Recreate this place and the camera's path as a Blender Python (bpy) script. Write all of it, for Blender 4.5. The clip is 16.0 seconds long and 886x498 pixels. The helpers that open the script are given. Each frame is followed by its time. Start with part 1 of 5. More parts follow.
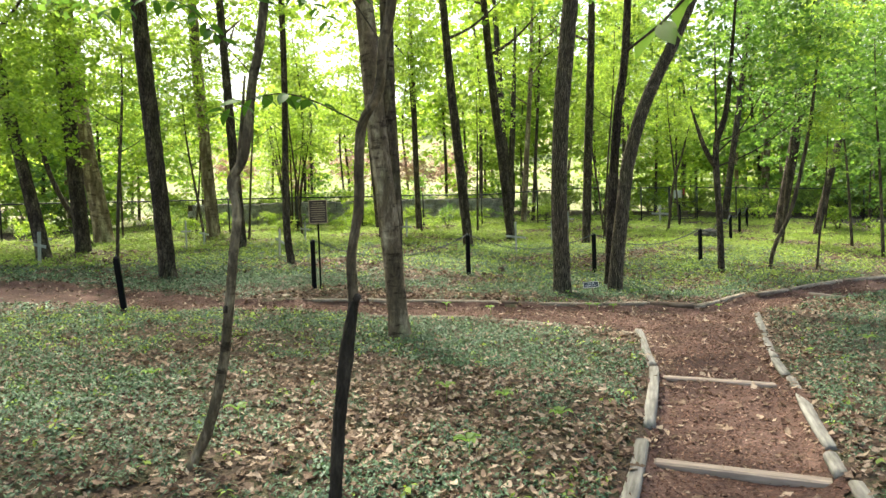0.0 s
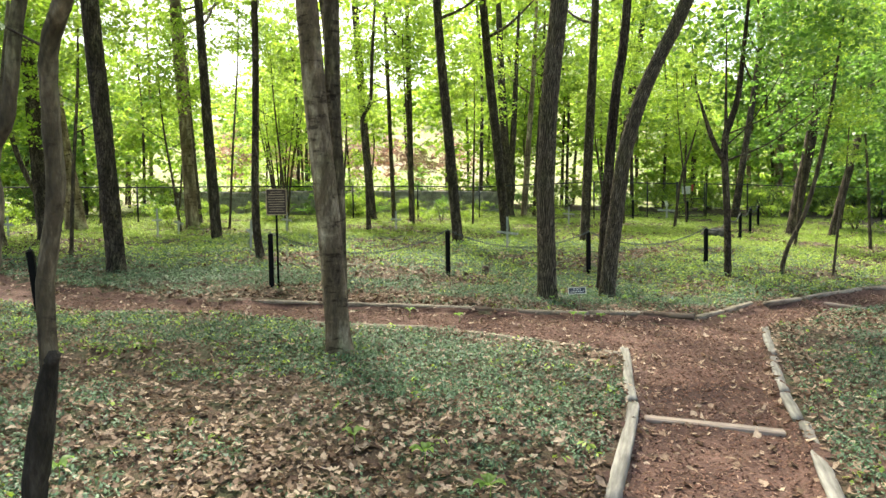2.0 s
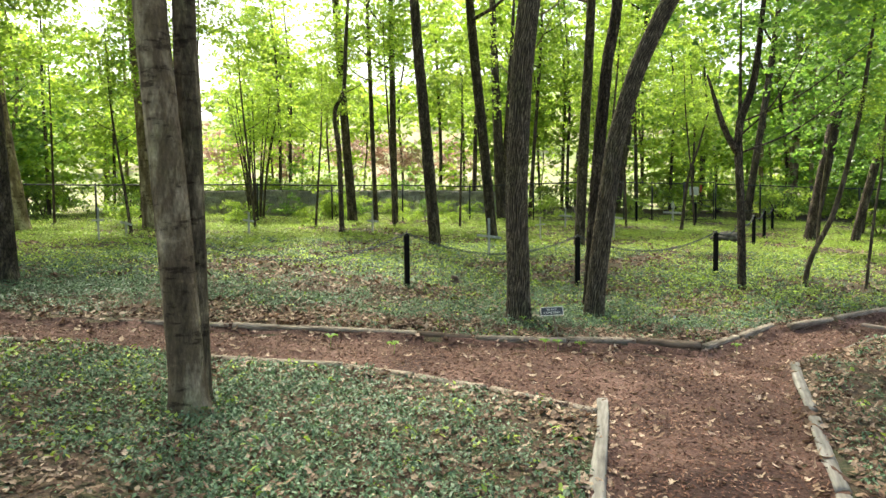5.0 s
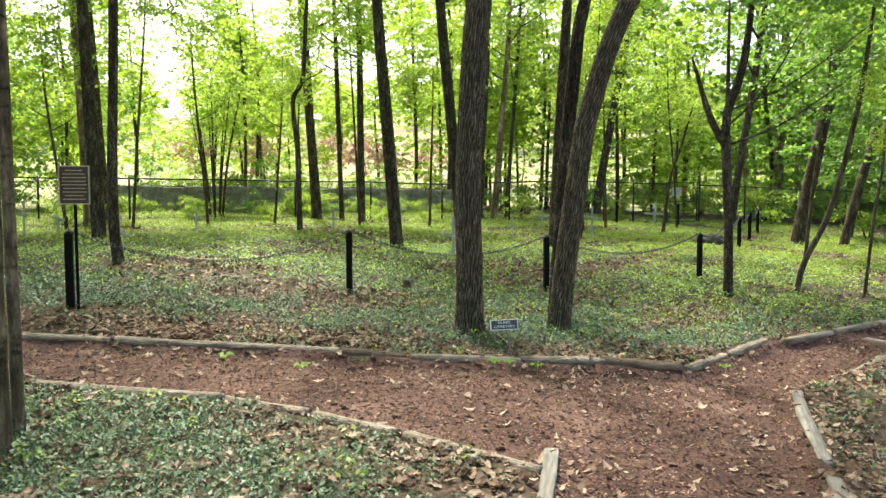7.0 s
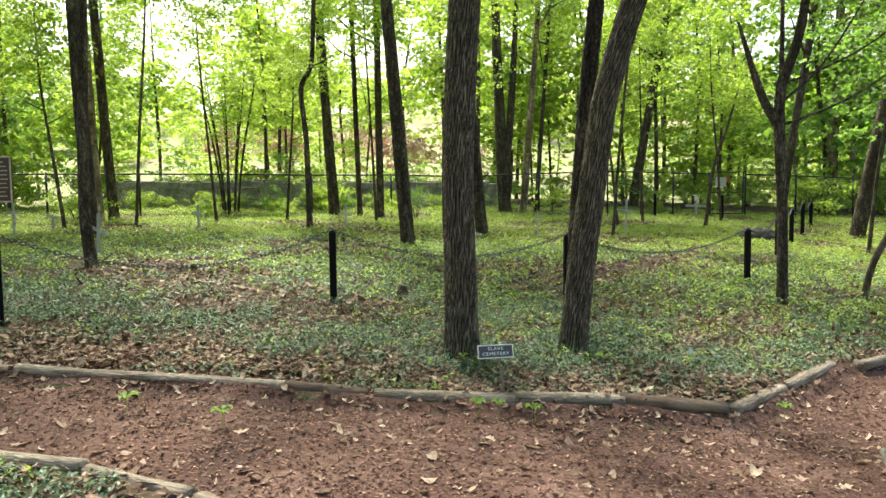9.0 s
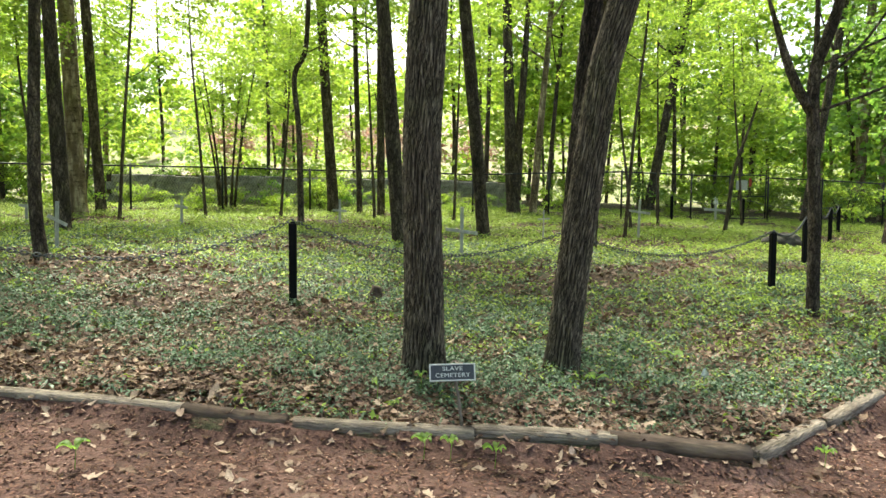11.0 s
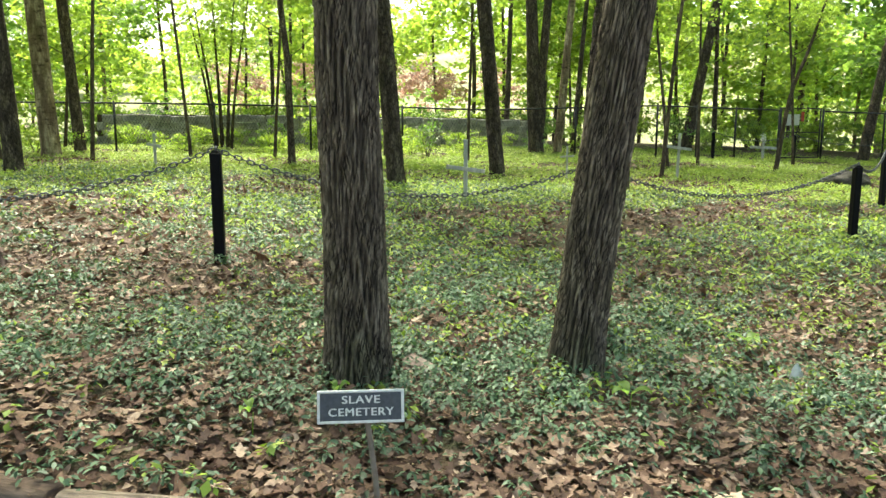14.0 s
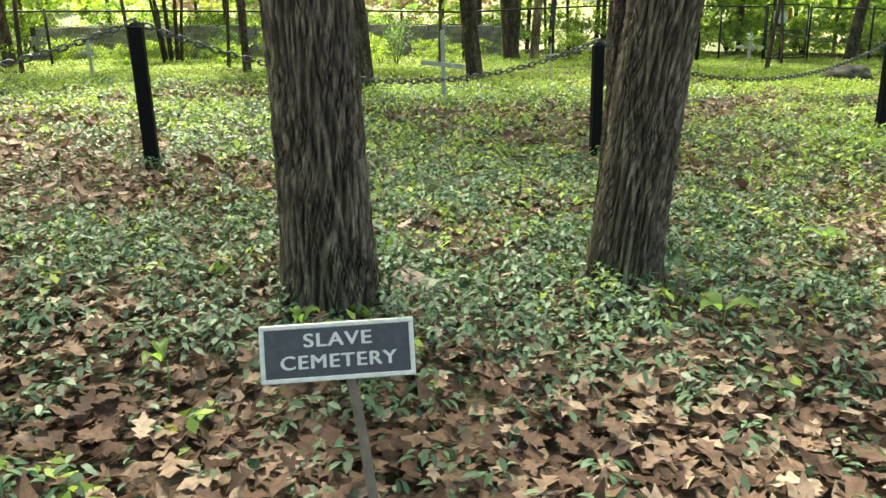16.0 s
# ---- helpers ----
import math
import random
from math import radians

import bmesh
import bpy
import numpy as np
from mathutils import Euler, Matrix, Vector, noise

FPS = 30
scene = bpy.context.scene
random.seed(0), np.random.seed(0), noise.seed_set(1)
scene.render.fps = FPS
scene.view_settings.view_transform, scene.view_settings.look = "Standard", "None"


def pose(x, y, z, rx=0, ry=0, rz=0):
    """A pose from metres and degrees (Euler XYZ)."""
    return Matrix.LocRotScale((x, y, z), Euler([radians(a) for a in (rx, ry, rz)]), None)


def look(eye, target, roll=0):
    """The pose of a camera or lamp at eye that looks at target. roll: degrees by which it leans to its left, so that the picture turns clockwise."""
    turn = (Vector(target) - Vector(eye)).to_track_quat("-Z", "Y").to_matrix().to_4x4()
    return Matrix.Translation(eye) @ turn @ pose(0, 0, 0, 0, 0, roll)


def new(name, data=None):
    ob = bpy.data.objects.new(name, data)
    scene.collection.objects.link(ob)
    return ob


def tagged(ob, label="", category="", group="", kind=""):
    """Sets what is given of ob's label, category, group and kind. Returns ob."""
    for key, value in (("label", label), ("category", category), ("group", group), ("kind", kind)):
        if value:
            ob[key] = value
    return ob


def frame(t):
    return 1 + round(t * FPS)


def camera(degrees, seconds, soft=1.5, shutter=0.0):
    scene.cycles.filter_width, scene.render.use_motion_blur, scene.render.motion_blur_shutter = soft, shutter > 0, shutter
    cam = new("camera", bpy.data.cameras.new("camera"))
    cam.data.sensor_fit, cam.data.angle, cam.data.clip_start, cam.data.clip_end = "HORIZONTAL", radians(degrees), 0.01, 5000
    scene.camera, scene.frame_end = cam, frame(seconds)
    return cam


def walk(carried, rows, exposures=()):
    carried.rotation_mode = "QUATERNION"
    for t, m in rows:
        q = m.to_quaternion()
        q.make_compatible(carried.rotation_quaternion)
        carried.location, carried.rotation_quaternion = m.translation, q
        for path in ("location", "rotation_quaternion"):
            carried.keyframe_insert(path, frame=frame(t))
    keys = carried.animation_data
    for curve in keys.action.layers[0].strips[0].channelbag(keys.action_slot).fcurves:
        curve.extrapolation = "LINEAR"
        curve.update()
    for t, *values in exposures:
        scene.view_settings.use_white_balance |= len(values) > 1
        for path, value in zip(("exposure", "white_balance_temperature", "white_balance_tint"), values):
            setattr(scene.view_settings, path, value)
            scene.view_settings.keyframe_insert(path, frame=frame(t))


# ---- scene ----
cam = camera(65.7, 16.0, 1.5)
PATH = [
    (0, (0.675, 0.697, 1.495), (0.588, 2.692, 1.394), -2.0),
    (0.5, (0.813, 1.082, 1.466), (0.696, 3.076, 1.353), -1.7),
    (1, (0.941, 1.371, 1.464), (0.805, 3.363, 1.341), -1.4),
    (1.5, (1.092, 1.717, 1.479), (0.966, 3.709, 1.361), -1.4),
    (2, (1.279, 2.134, 1.507), (1.164, 4.127, 1.383), -0.9),
    (2.5, (1.419, 2.527, 1.488), (1.3, 4.52, 1.359), -0.8),
    (3, (1.532, 2.916, 1.51), (1.413, 4.908, 1.381), -0.8),
    (3.5, (1.659, 3.272, 1.468), (1.53, 5.264, 1.334), -0.6),
    (3.7, (1.686, 3.394, 1.473), (1.553, 5.385, 1.335), -0.5),
    (5.8, (2.189, 5.154, 1.408), (2.053, 7.147, 1.306), -0.8),
    (6, (2.218, 5.288, 1.409), (2.093, 7.281, 1.308), -0.8),
    (6.5, (2.35, 5.671, 1.357), (2.248, 7.665, 1.245), -0.2),
    (7, (2.461, 6.013, 1.322), (2.369, 8.008, 1.209), -0.1),
    (7.5, (2.517, 6.388, 1.328), (2.422, 8.382, 1.213), -0.2),
    (8, (2.648, 6.798, 1.303), (2.503, 8.789, 1.184), -0.5),
    (8.5, (2.801, 7.175, 1.338), (2.615, 9.162, 1.215), -0.7),
    (9, (2.916, 7.561, 1.335), (2.711, 9.546, 1.204), -0.6),
    (9.2, (2.974, 7.728, 1.35), (2.758, 9.712, 1.223), -0.8),
    (11.3, (3.31, 9.085, 1.16), (3.056, 11.066, 1.038), 0.5),
    (11.5, (3.364, 9.302, 1.148), (3.101, 11.281, 1.026), 0.2),
    (12, (3.424, 9.615, 1.093), (3.148, 11.592, 0.967), -0.2),
    (12.5, (3.429, 9.952, 1.089), (3.15, 11.928, 0.948), -0.3),
    (13, (3.47, 10.283, 1.066), (3.179, 12.252, 0.875), -0.2),
    (13.5, (3.491, 10.6, 1.042), (3.182, 12.562, 0.808), 0.0),
    (14, (3.409, 10.91, 0.988), (3.079, 12.863, 0.71), 0.0),
    (14.5, (3.344, 11.215, 0.919), (3.016, 13.163, 0.609), -0.1),
    (15, (3.271, 11.476, 0.836), (2.942, 13.407, 0.43), -0.6),
    (15.5, (3.151, 11.717, 0.743), (2.862, 13.637, 0.265), -1.0),
    (16, (3.122, 11.866, 0.651), (2.88, 13.787, 0.15), -1.4),
]
walk(cam, [(t, look(eye, target, roll)) for t, eye, target, roll in PATH], [(0, 1.64, 6750, 3), (3, 1.72, 6700, 3), (6, 1.51, 6750, 3), (7.3, 1.68, 6700, 3), (9, 1.55, 6700, 3), (11.5, 1.66, 6700, 3), (12.5, 1.78, 6700, 2), (14, 1.93, 6700, 2), (16, 1.96, 6900, 2)])

# ---- light ----
SUN_EL, SUN_AZ = radians(58), radians(-24)      # height, and bearing from +y towards +x
world = bpy.data.worlds.new("sky")
scene.world = world
world.use_nodes = True
wn = world.node_tree.nodes
sky = wn.new("ShaderNodeTexSky")
sky.sky_type, sky.sun_disc = "NISHITA", False
sky.sun_elevation, sky.sun_rotation = SUN_EL, SUN_AZ
sky.air_density, sky.dust_density, sky.ozone_density = 1.0, 6.0, 0.4
world.node_tree.links.new(sky.outputs[0], wn["Background"].inputs[0])
wn["Background"].inputs[1].default_value = 0.15
sun_data = bpy.data.lights.new("sun", "SUN")
sun_data.energy, sun_data.angle, sun_data.color = 2.9, radians(7), (1.0, 0.96, 0.88)
sun = new("sun", sun_data)
sun.matrix_world = look((-20 * math.sin(-SUN_AZ), 20 * math.cos(SUN_AZ), 30), (0, 0, 30 - 20 * math.tan(SUN_EL)))


# ---- materials ----
def material(name, rough=0.8):
    m = bpy.data.materials.new(name)
    m.use_nodes = True
    b = m.node_tree.nodes["Principled BSDF"]
    b.inputs["Roughness"].default_value = rough
    return m, m.node_tree.nodes, m.node_tree.links, b


def ramp(nodes, stops):
    r = nodes.new("ShaderNodeValToRGB")
    while len(r.color_ramp.elements) < len(stops):
        r.color_ramp.elements.new(0.5)
    for e, (at, col) in zip(r.color_ramp.elements, stops):
        e.position, e.color = at, (*col, 1)
    return r


def noise_tex(nodes, links, scale, detail=4.0, stretch=(1, 1, 1), rough=0.6):
    geo = nodes.new("ShaderNodeTexCoord")
    mp = nodes.new("ShaderNodeMapping")
    mp.inputs["Scale"].default_value = stretch
    links.new(geo.outputs["Object"], mp.inputs["Vector"])
    n = nodes.new("ShaderNodeTexNoise")
    n.inputs["Scale"].default_value, n.inputs["Detail"].default_value, n.inputs["Roughness"].default_value = scale, detail, rough
    links.new(mp.outputs[0], n.inputs["Vector"])
    return n


def mix_rgb(nodes, links, a, b, fac, kind="MIX"):
    m = nodes.new("ShaderNodeMix")
    m.data_type, m.blend_type = "RGBA", kind
    for sock, v in ((m.inputs[6], a), (m.inputs[7], b), (m.inputs[0], fac)):
        if isinstance(v, (tuple, float, int)):
            sock.default_value = v if isinstance(v, (float, int)) else (*v, 1)
        else:
            links.new(v, sock)
    return m.outputs[2]


def bumped(nodes, links, b, height, strength, distance):
    bp = nodes.new("ShaderNodeBump")
    bp.inputs["Strength"].default_value, bp.inputs["Distance"].default_value = strength, distance
    links.new(height, bp.inputs["Height"])
    links.new(bp.outputs[0], b.inputs["Normal"])


def mottled(name, stops, scale, rough=0.85, stretch=(1, 1, 1), bump=0.5, depth=0.01, fine=8.0, fine_mix=0.4, spec=0.3):
    """Colour from a coarse noise through stops, broken up by a finer one, with relief."""
    m, nodes, links, b = material(name, rough)
    n1 = noise_tex(nodes, links, scale, 5, stretch)
    n2 = noise_tex(nodes, links, scale * fine, 4, stretch)
    r = ramp(nodes, stops)
    links.new(n1.outputs["Fac"], r.inputs[0])
    r2 = ramp(nodes, [(0.3, (0.45, 0.45, 0.45)), (0.7, (1.35, 1.35, 1.35))])
    links.new(n2.outputs["Fac"], r2.inputs[0])
    links.new(mix_rgb(nodes, links, r.outputs[0], r2.outputs[0], fine_mix, "MULTIPLY"), b.inputs["Base Color"])
    b.inputs["Specular IOR Level"].default_value = spec
    bumped(nodes, links, b, n2.outputs["Fac"], bump, depth)
    return m


def leafy(name, stops, through_col, share, rough=0.5, spec=0.2, grain=0.0):
    """Thin leaves: each island takes its own tint; light passes through in part."""
    m, nodes, links, b = material(name, rough)
    geo = nodes.new("ShaderNodeNewGeometry")
    r = ramp(nodes, stops)
    links.new(geo.outputs["Random Per Island"], r.inputs[0])
    n = noise_tex(nodes, links, 0.35, 3)
    r2 = ramp(nodes, [(0.3, (0.7, 0.7, 0.7)), (0.7, (1.25, 1.25, 1.2))])
    links.new(n.outputs["Fac"], r2.inputs[0])
    col = mix_rgb(nodes, links, r.outputs[0], r2.outputs[0], 1.0, "MULTIPLY")
    if grain:
        n3 = noise_tex(nodes, links, grain, 4)
        r3 = ramp(nodes, [(0.3, (0.5, 0.47, 0.45)), (0.55, (1.0, 1.0, 1.0)), (0.75, (1.3, 1.3, 1.25))])
        links.new(n3.outputs["Fac"], r3.inputs[0])
        col = mix_rgb(nodes, links, col, r3.outputs[0], 0.85, "MULTIPLY")
        bumped(nodes, links, b, n3.outputs["Fac"], 0.6, 0.004)
    links.new(col, b.inputs["Base Color"])
    b.inputs["Specular IOR Level"].default_value = spec
    if share > 0:
        tr = nodes.new("ShaderNodeBsdfTranslucent")
        links.new(mix_rgb(nodes, links, col, through_col, 1.0, "MULTIPLY"), tr.inputs[0])
        mx = nodes.new("ShaderNodeMixShader")
        mx.inputs[0].default_value = share
        links.new(b.outputs[0], mx.inputs[1])
        links.new(tr.outputs[0], mx.inputs[2])
        links.new(mx.outputs[0], nodes["Material Output"].inputs["Surface"])
    return m


def plain(name, col, rough=0.6, metal=0.0, vary=0.25, scale=30.0):
    m, nodes, links, b = material(name, rough)
    n = noise_tex(nodes, links, scale, 3)
    lo, hi = tuple(c * (1 - vary) for c in col), tuple(min(1, c * (1 + vary)) for c in col)
    r = ramp(nodes, [(0.3, lo), (0.7, hi)])
    links.new(n.outputs["Fac"], r.inputs[0])
    links.new(r.outputs[0], b.inputs["Base Color"])
    b.inputs["Metallic"].default_value = metal
    bumped(nodes, links, b, n.outputs["Fac"], 0.2, 0.002)
    return m


def barked(name, dark, light, scale=9.0, cracks=None, rings=False):
    m, nodes, links, b = material(name, 0.92)
    n1 = noise_tex(nodes, links, scale, 6, (1, 1, 0.28), 0.65)
    n2 = noise_tex(nodes, links, 2.2, 4, (1, 1, 0.5))
    n3 = noise_tex(nodes, links, 60, 3, (1, 1, 0.4))
    r = ramp(nodes, [(0.32, tuple(c * 0.45 for c in dark)), (0.5, dark), (0.68, light)])
    links.new(n1.outputs["Fac"], r.inputs[0])
    moss = ramp(nodes, [(0.52, (1, 1, 1)), (0.75, (0.9, 1.12, 0.75))])
    links.new(n2.outputs["Fac"], moss.inputs[0])
    c = mix_rgb(nodes, links, r.outputs[0], moss.outputs[0], 0.8, "MULTIPLY")
    r3 = ramp(nodes, [(0.3, (0.6, 0.6, 0.6)), (0.7, (1.3, 1.3, 1.3))])
    links.new(n3.outputs["Fac"], r3.inputs[0])
    c = mix_rgb(nodes, links, c, r3.outputs[0], 0.7, "MULTIPLY")
    ad = nodes.new("ShaderNodeMath")
    links.new(n1.outputs["Fac"], ad.inputs[0])
    links.new(n3.outputs["Fac"], ad.inputs[1])
    height = ad.outputs[0]
    if cracks:
        # plates of bark parted by dark cracks
        mp = nodes.new("ShaderNodeMapping")
        mp.inputs["Scale"].default_value = (1, 1, 0.24)
        tc = nodes.new("ShaderNodeTexCoord")
        wob = noise_tex(nodes, links, 14, 3)
        off = nodes.new("ShaderNodeVectorMath")
        off.operation = "MULTIPLY_ADD"
        off.inputs[1].default_value = (0.09, 0.09, 0.09)
        links.new(wob.outputs["Color"], off.inputs[0])
        links.new(tc.outputs["Object"], off.inputs[2])
        links.new(off.outputs[0], mp.inputs["Vector"])
        vo = nodes.new("ShaderNodeTexVoronoi")
        vo.feature = "DISTANCE_TO_EDGE"
        vo.inputs["Scale"].default_value = cracks[0]
        links.new(mp.outputs[0], vo.inputs["Vector"])
        rc = ramp(nodes, [(0.0, (0.22, 0.21, 0.2)), (cracks[1], (0.85, 0.85, 0.85)), (cracks[1] * 3, (1.45, 1.42, 1.4))])
        links.new(vo.outputs["Distance"], rc.inputs[0])
        c = mix_rgb(nodes, links, c, rc.outputs[0], 0.9, "MULTIPLY")
        deep = nodes.new("ShaderNodeMath")
        deep.operation = "MULTIPLY_ADD"
        deep.inputs[1].default_value = 4.0
        links.new(vo.outputs["Distance"], deep.inputs[0])
        links.new(height, deep.inputs[2])
        height = deep.outputs[0]
    if rings:
        # lying scars and lenticels
        n5 = noise_tex(nodes, links, 4.5, 5, (1.0, 1.0, 2.6), 0.65)
        rr = ramp(nodes, [(0.36, (0.25, 0.23, 0.21)), (0.44, (0.9, 0.9, 0.88)), (0.6, (1.05, 1.05, 1.03)), (0.68, (1.5, 1.5, 1.48))])
        links.new(n5.outputs["Fac"], rr.inputs[0])
        c = mix_rgb(nodes, links, c, rr.outputs[0], 0.9, "MULTIPLY")
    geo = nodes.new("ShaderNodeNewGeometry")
    # creases darkened and crests brightened in the colour itself, like shade and light
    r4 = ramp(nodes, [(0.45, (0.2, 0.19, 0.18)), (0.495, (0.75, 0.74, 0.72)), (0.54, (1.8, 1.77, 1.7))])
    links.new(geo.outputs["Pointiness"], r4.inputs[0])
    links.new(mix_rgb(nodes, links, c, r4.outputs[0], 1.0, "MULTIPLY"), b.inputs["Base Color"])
    b.inputs["Specular IOR Level"].default_value = 0.2
    bumped(nodes, links, b, height, 0.8, 0.012)
    return m


SOIL = mottled("soil_and_litter", [(0.3, (0.04, 0.028, 0.018)), (0.48, (0.09, 0.06, 0.038)), (0.6, (0.05, 0.055, 0.024)), (0.72, (0.15, 0.105, 0.068))], 2.6, 0.95, bump=0.9, depth=0.03, fine=14, fine_mix=0.8)
MULCH = mottled("red_brown_mulch", [(0.32, (0.05, 0.025, 0.019)), (0.5, (0.098, 0.052, 0.039)), (0.68, (0.18, 0.105, 0.082))], 1.3, 0.95, bump=1.0, depth=0.02, fine=26, fine_mix=0.9)
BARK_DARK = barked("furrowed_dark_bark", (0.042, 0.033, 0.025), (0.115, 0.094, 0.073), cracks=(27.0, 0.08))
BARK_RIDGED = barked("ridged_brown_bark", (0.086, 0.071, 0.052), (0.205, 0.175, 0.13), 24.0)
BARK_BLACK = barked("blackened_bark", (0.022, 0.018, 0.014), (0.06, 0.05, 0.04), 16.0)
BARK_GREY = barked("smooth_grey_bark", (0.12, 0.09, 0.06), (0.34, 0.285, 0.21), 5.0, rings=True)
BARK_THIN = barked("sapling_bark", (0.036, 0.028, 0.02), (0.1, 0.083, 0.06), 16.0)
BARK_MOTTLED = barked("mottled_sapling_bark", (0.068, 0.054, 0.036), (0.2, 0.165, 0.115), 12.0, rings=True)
LEAF_SPRING = leafy("spring_leaves", [(0.0, (0.125, 0.21, 0.034)), (0.5, (0.195, 0.3, 0.052)), (1.0, (0.3, 0.4, 0.085))], (1.85, 1.75, 1.1), 0.6, 0.42, 0.35)
LEAF_GREEN = leafy("green_leaves", [(0.0, (0.085, 0.165, 0.036)), (0.5, (0.145, 0.255, 0.056)), (1.0, (0.235, 0.36, 0.085))], (1.65, 1.65, 1.1), 0.56, 0.42, 0.35)
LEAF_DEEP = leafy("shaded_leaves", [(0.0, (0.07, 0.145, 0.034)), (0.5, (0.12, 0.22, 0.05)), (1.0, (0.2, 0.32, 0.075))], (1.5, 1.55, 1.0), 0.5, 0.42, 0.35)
LEAF_NEAR = leafy("broad_near_leaves", [(0.0, (0.03, 0.08, 0.016)), (0.5, (0.05, 0.13, 0.022)), (1.0, (0.1, 0.2, 0.03))], (1.4, 1.4, 0.8), 0.3)
LEAF_PINK = leafy("pink_blossom", [(0.0, (0.32, 0.2, 0.165)), (1.0, (0.42, 0.31, 0.25))], (1.2, 1.0, 1.0), 0.4)
IVY = leafy("groundcover_leaves", [(0.0, (0.03, 0.064, 0.032)), (0.45, (0.064, 0.126, 0.064)), (0.8, (0.118, 0.198, 0.108)), (1.0, (0.2, 0.295, 0.17))], (1.2, 1.3, 0.7), 0.18, 0.5, 0.4)
HERB = leafy("herb_leaves", [(0.0, (0.13, 0.21, 0.04)), (0.5, (0.245, 0.355, 0.07)), (1.0, (0.38, 0.48, 0.11))], (1.3, 1.3, 0.7), 0.35, 0.5)
DEAD = leafy("dead_leaves", [(0.0, (0.05, 0.028, 0.019)), (0.35, (0.125, 0.073, 0.05)), (0.8, (0.255, 0.17, 0.118)), (1.0, (0.42, 0.325, 0.245))], (1.1, 1.0, 0.9), 0.12, 0.7, 0.2, 55.0)
DRY = leafy("dry_pale_leaves", [(0.0, (0.12, 0.075, 0.05)), (0.4, (0.26, 0.175, 0.125)), (1.0, (0.5, 0.39, 0.3))], (1.1, 1.0, 0.9), 0.12, 0.7, 0.2, 55.0)
CHIP = leafy("mulch_chips", [(0.0, (0.04, 0.02, 0.014)), (0.55, (0.13, 0.065, 0.047)), (0.88, (0.22, 0.125, 0.092)), (1.0, (0.36, 0.25, 0.19))], (1, 1, 1), 0.0, 0.9)
LOG_WOOD = mottled("weathered_log", [(0.3, (0.12, 0.108, 0.092)), (0.5, (0.23, 0.212, 0.185)), (0.7, (0.34, 0.32, 0.285))], 7, 0.9, (0.12, 1, 1), 0.8, 0.006, 5, 0.7)
LOG_GREY = mottled("grey_weathered_log", [(0.28, (0.085, 0.067, 0.05)), (0.42, (0.21, 0.172, 0.132)), (0.58, (0.32, 0.27, 0.21)), (0.72, (0.42, 0.365, 0.29))], 7.0, 0.92, stretch=(0.3, 2.0, 2.0), bump=1.0, depth=0.02, fine=6, fine_mix=0.8, spec=0.15)
LOG_DARK = mottled("rotting_log", [(0.3, (0.035, 0.025, 0.02)), (0.5, (0.1, 0.07, 0.05)), (0.7, (0.22, 0.17, 0.12))], 7, 0.95, (0.2, 1, 1), 0.9, 0.01, 5, 0.7)
PLANK = mottled("worn_timber", [(0.3, (0.22, 0.165, 0.13)), (0.5, (0.33, 0.26, 0.21)), (0.7, (0.43, 0.35, 0.29))], 6, 0.9, (0.12, 1, 1), 0.5, 0.004, 5, 0.6)
BLACK = plain("black_paint", (0.004, 0.004, 0.0045), 0.65)
BLACK.node_tree.nodes["Principled BSDF"].inputs["Specular IOR Level"].default_value = 0.12
FENCE_BLACK = plain("black_coated_steel", (0.006, 0.007, 0.0065), 0.6)
STEEL = plain("dull_steel_chain", (0.075, 0.08, 0.085), 0.5, 0.5, 0.4, 40)
SIGN_BROWN = plain("brown_sign_face", (0.05, 0.03, 0.022), 0.5)
SIGN_TEXT = plain("cream_lettering", (0.42, 0.33, 0.2), 0.6)
PLATE = plain("slate_grey_plate", (0.052, 0.06, 0.068), 0.55, 0, 0.2, 60)
WHITE = plain("off_white_paint", (0.62, 0.64, 0.6), 0.6, 0, 0.15, 50)
STAKE = plain("dull_stake", (0.16, 0.135, 0.1), 0.7)
CROSS_WOOD = mottled("weathered_white_wood", [(0.3, (0.26, 0.27, 0.24)), (0.6, (0.42, 0.43, 0.4)), (0.8, (0.55, 0.55, 0.52))], 10, 0.85, (1, 1, 0.2), 0.3, 0.002)
BOULDER = mottled("dark_weathered_rock", [(0.3, (0.03, 0.03, 0.025)), (0.5, (0.07, 0.066, 0.056)), (0.7, (0.13, 0.122, 0.105))], 5.0, 0.95, bump=0.8, depth=0.02, spec=0.15)
STONE = mottled("grey_stone", [(0.3, (0.13, 0.125, 0.105)), (0.5, (0.26, 0.248, 0.215)), (0.7, (0.4, 0.38, 0.335))], 2.5, 0.9, bump=0.8, depth=0.02)
MEADOW = mottled("meadow", [(0.3, (0.15, 0.19, 0.065)), (0.5, (0.24, 0.26, 0.11)), (0.66, (0.32, 0.24, 0.17))], 0.12, 0.95, bump=0.4, depth=0.1, fine=20)
METAL_PLATE = plain("pale_notice", (0.45, 0.46, 0.45), 0.5)
RED = plain("red_tag", (0.35, 0.05, 0.03), 0.6)

rng = np.random.default_rng(7)


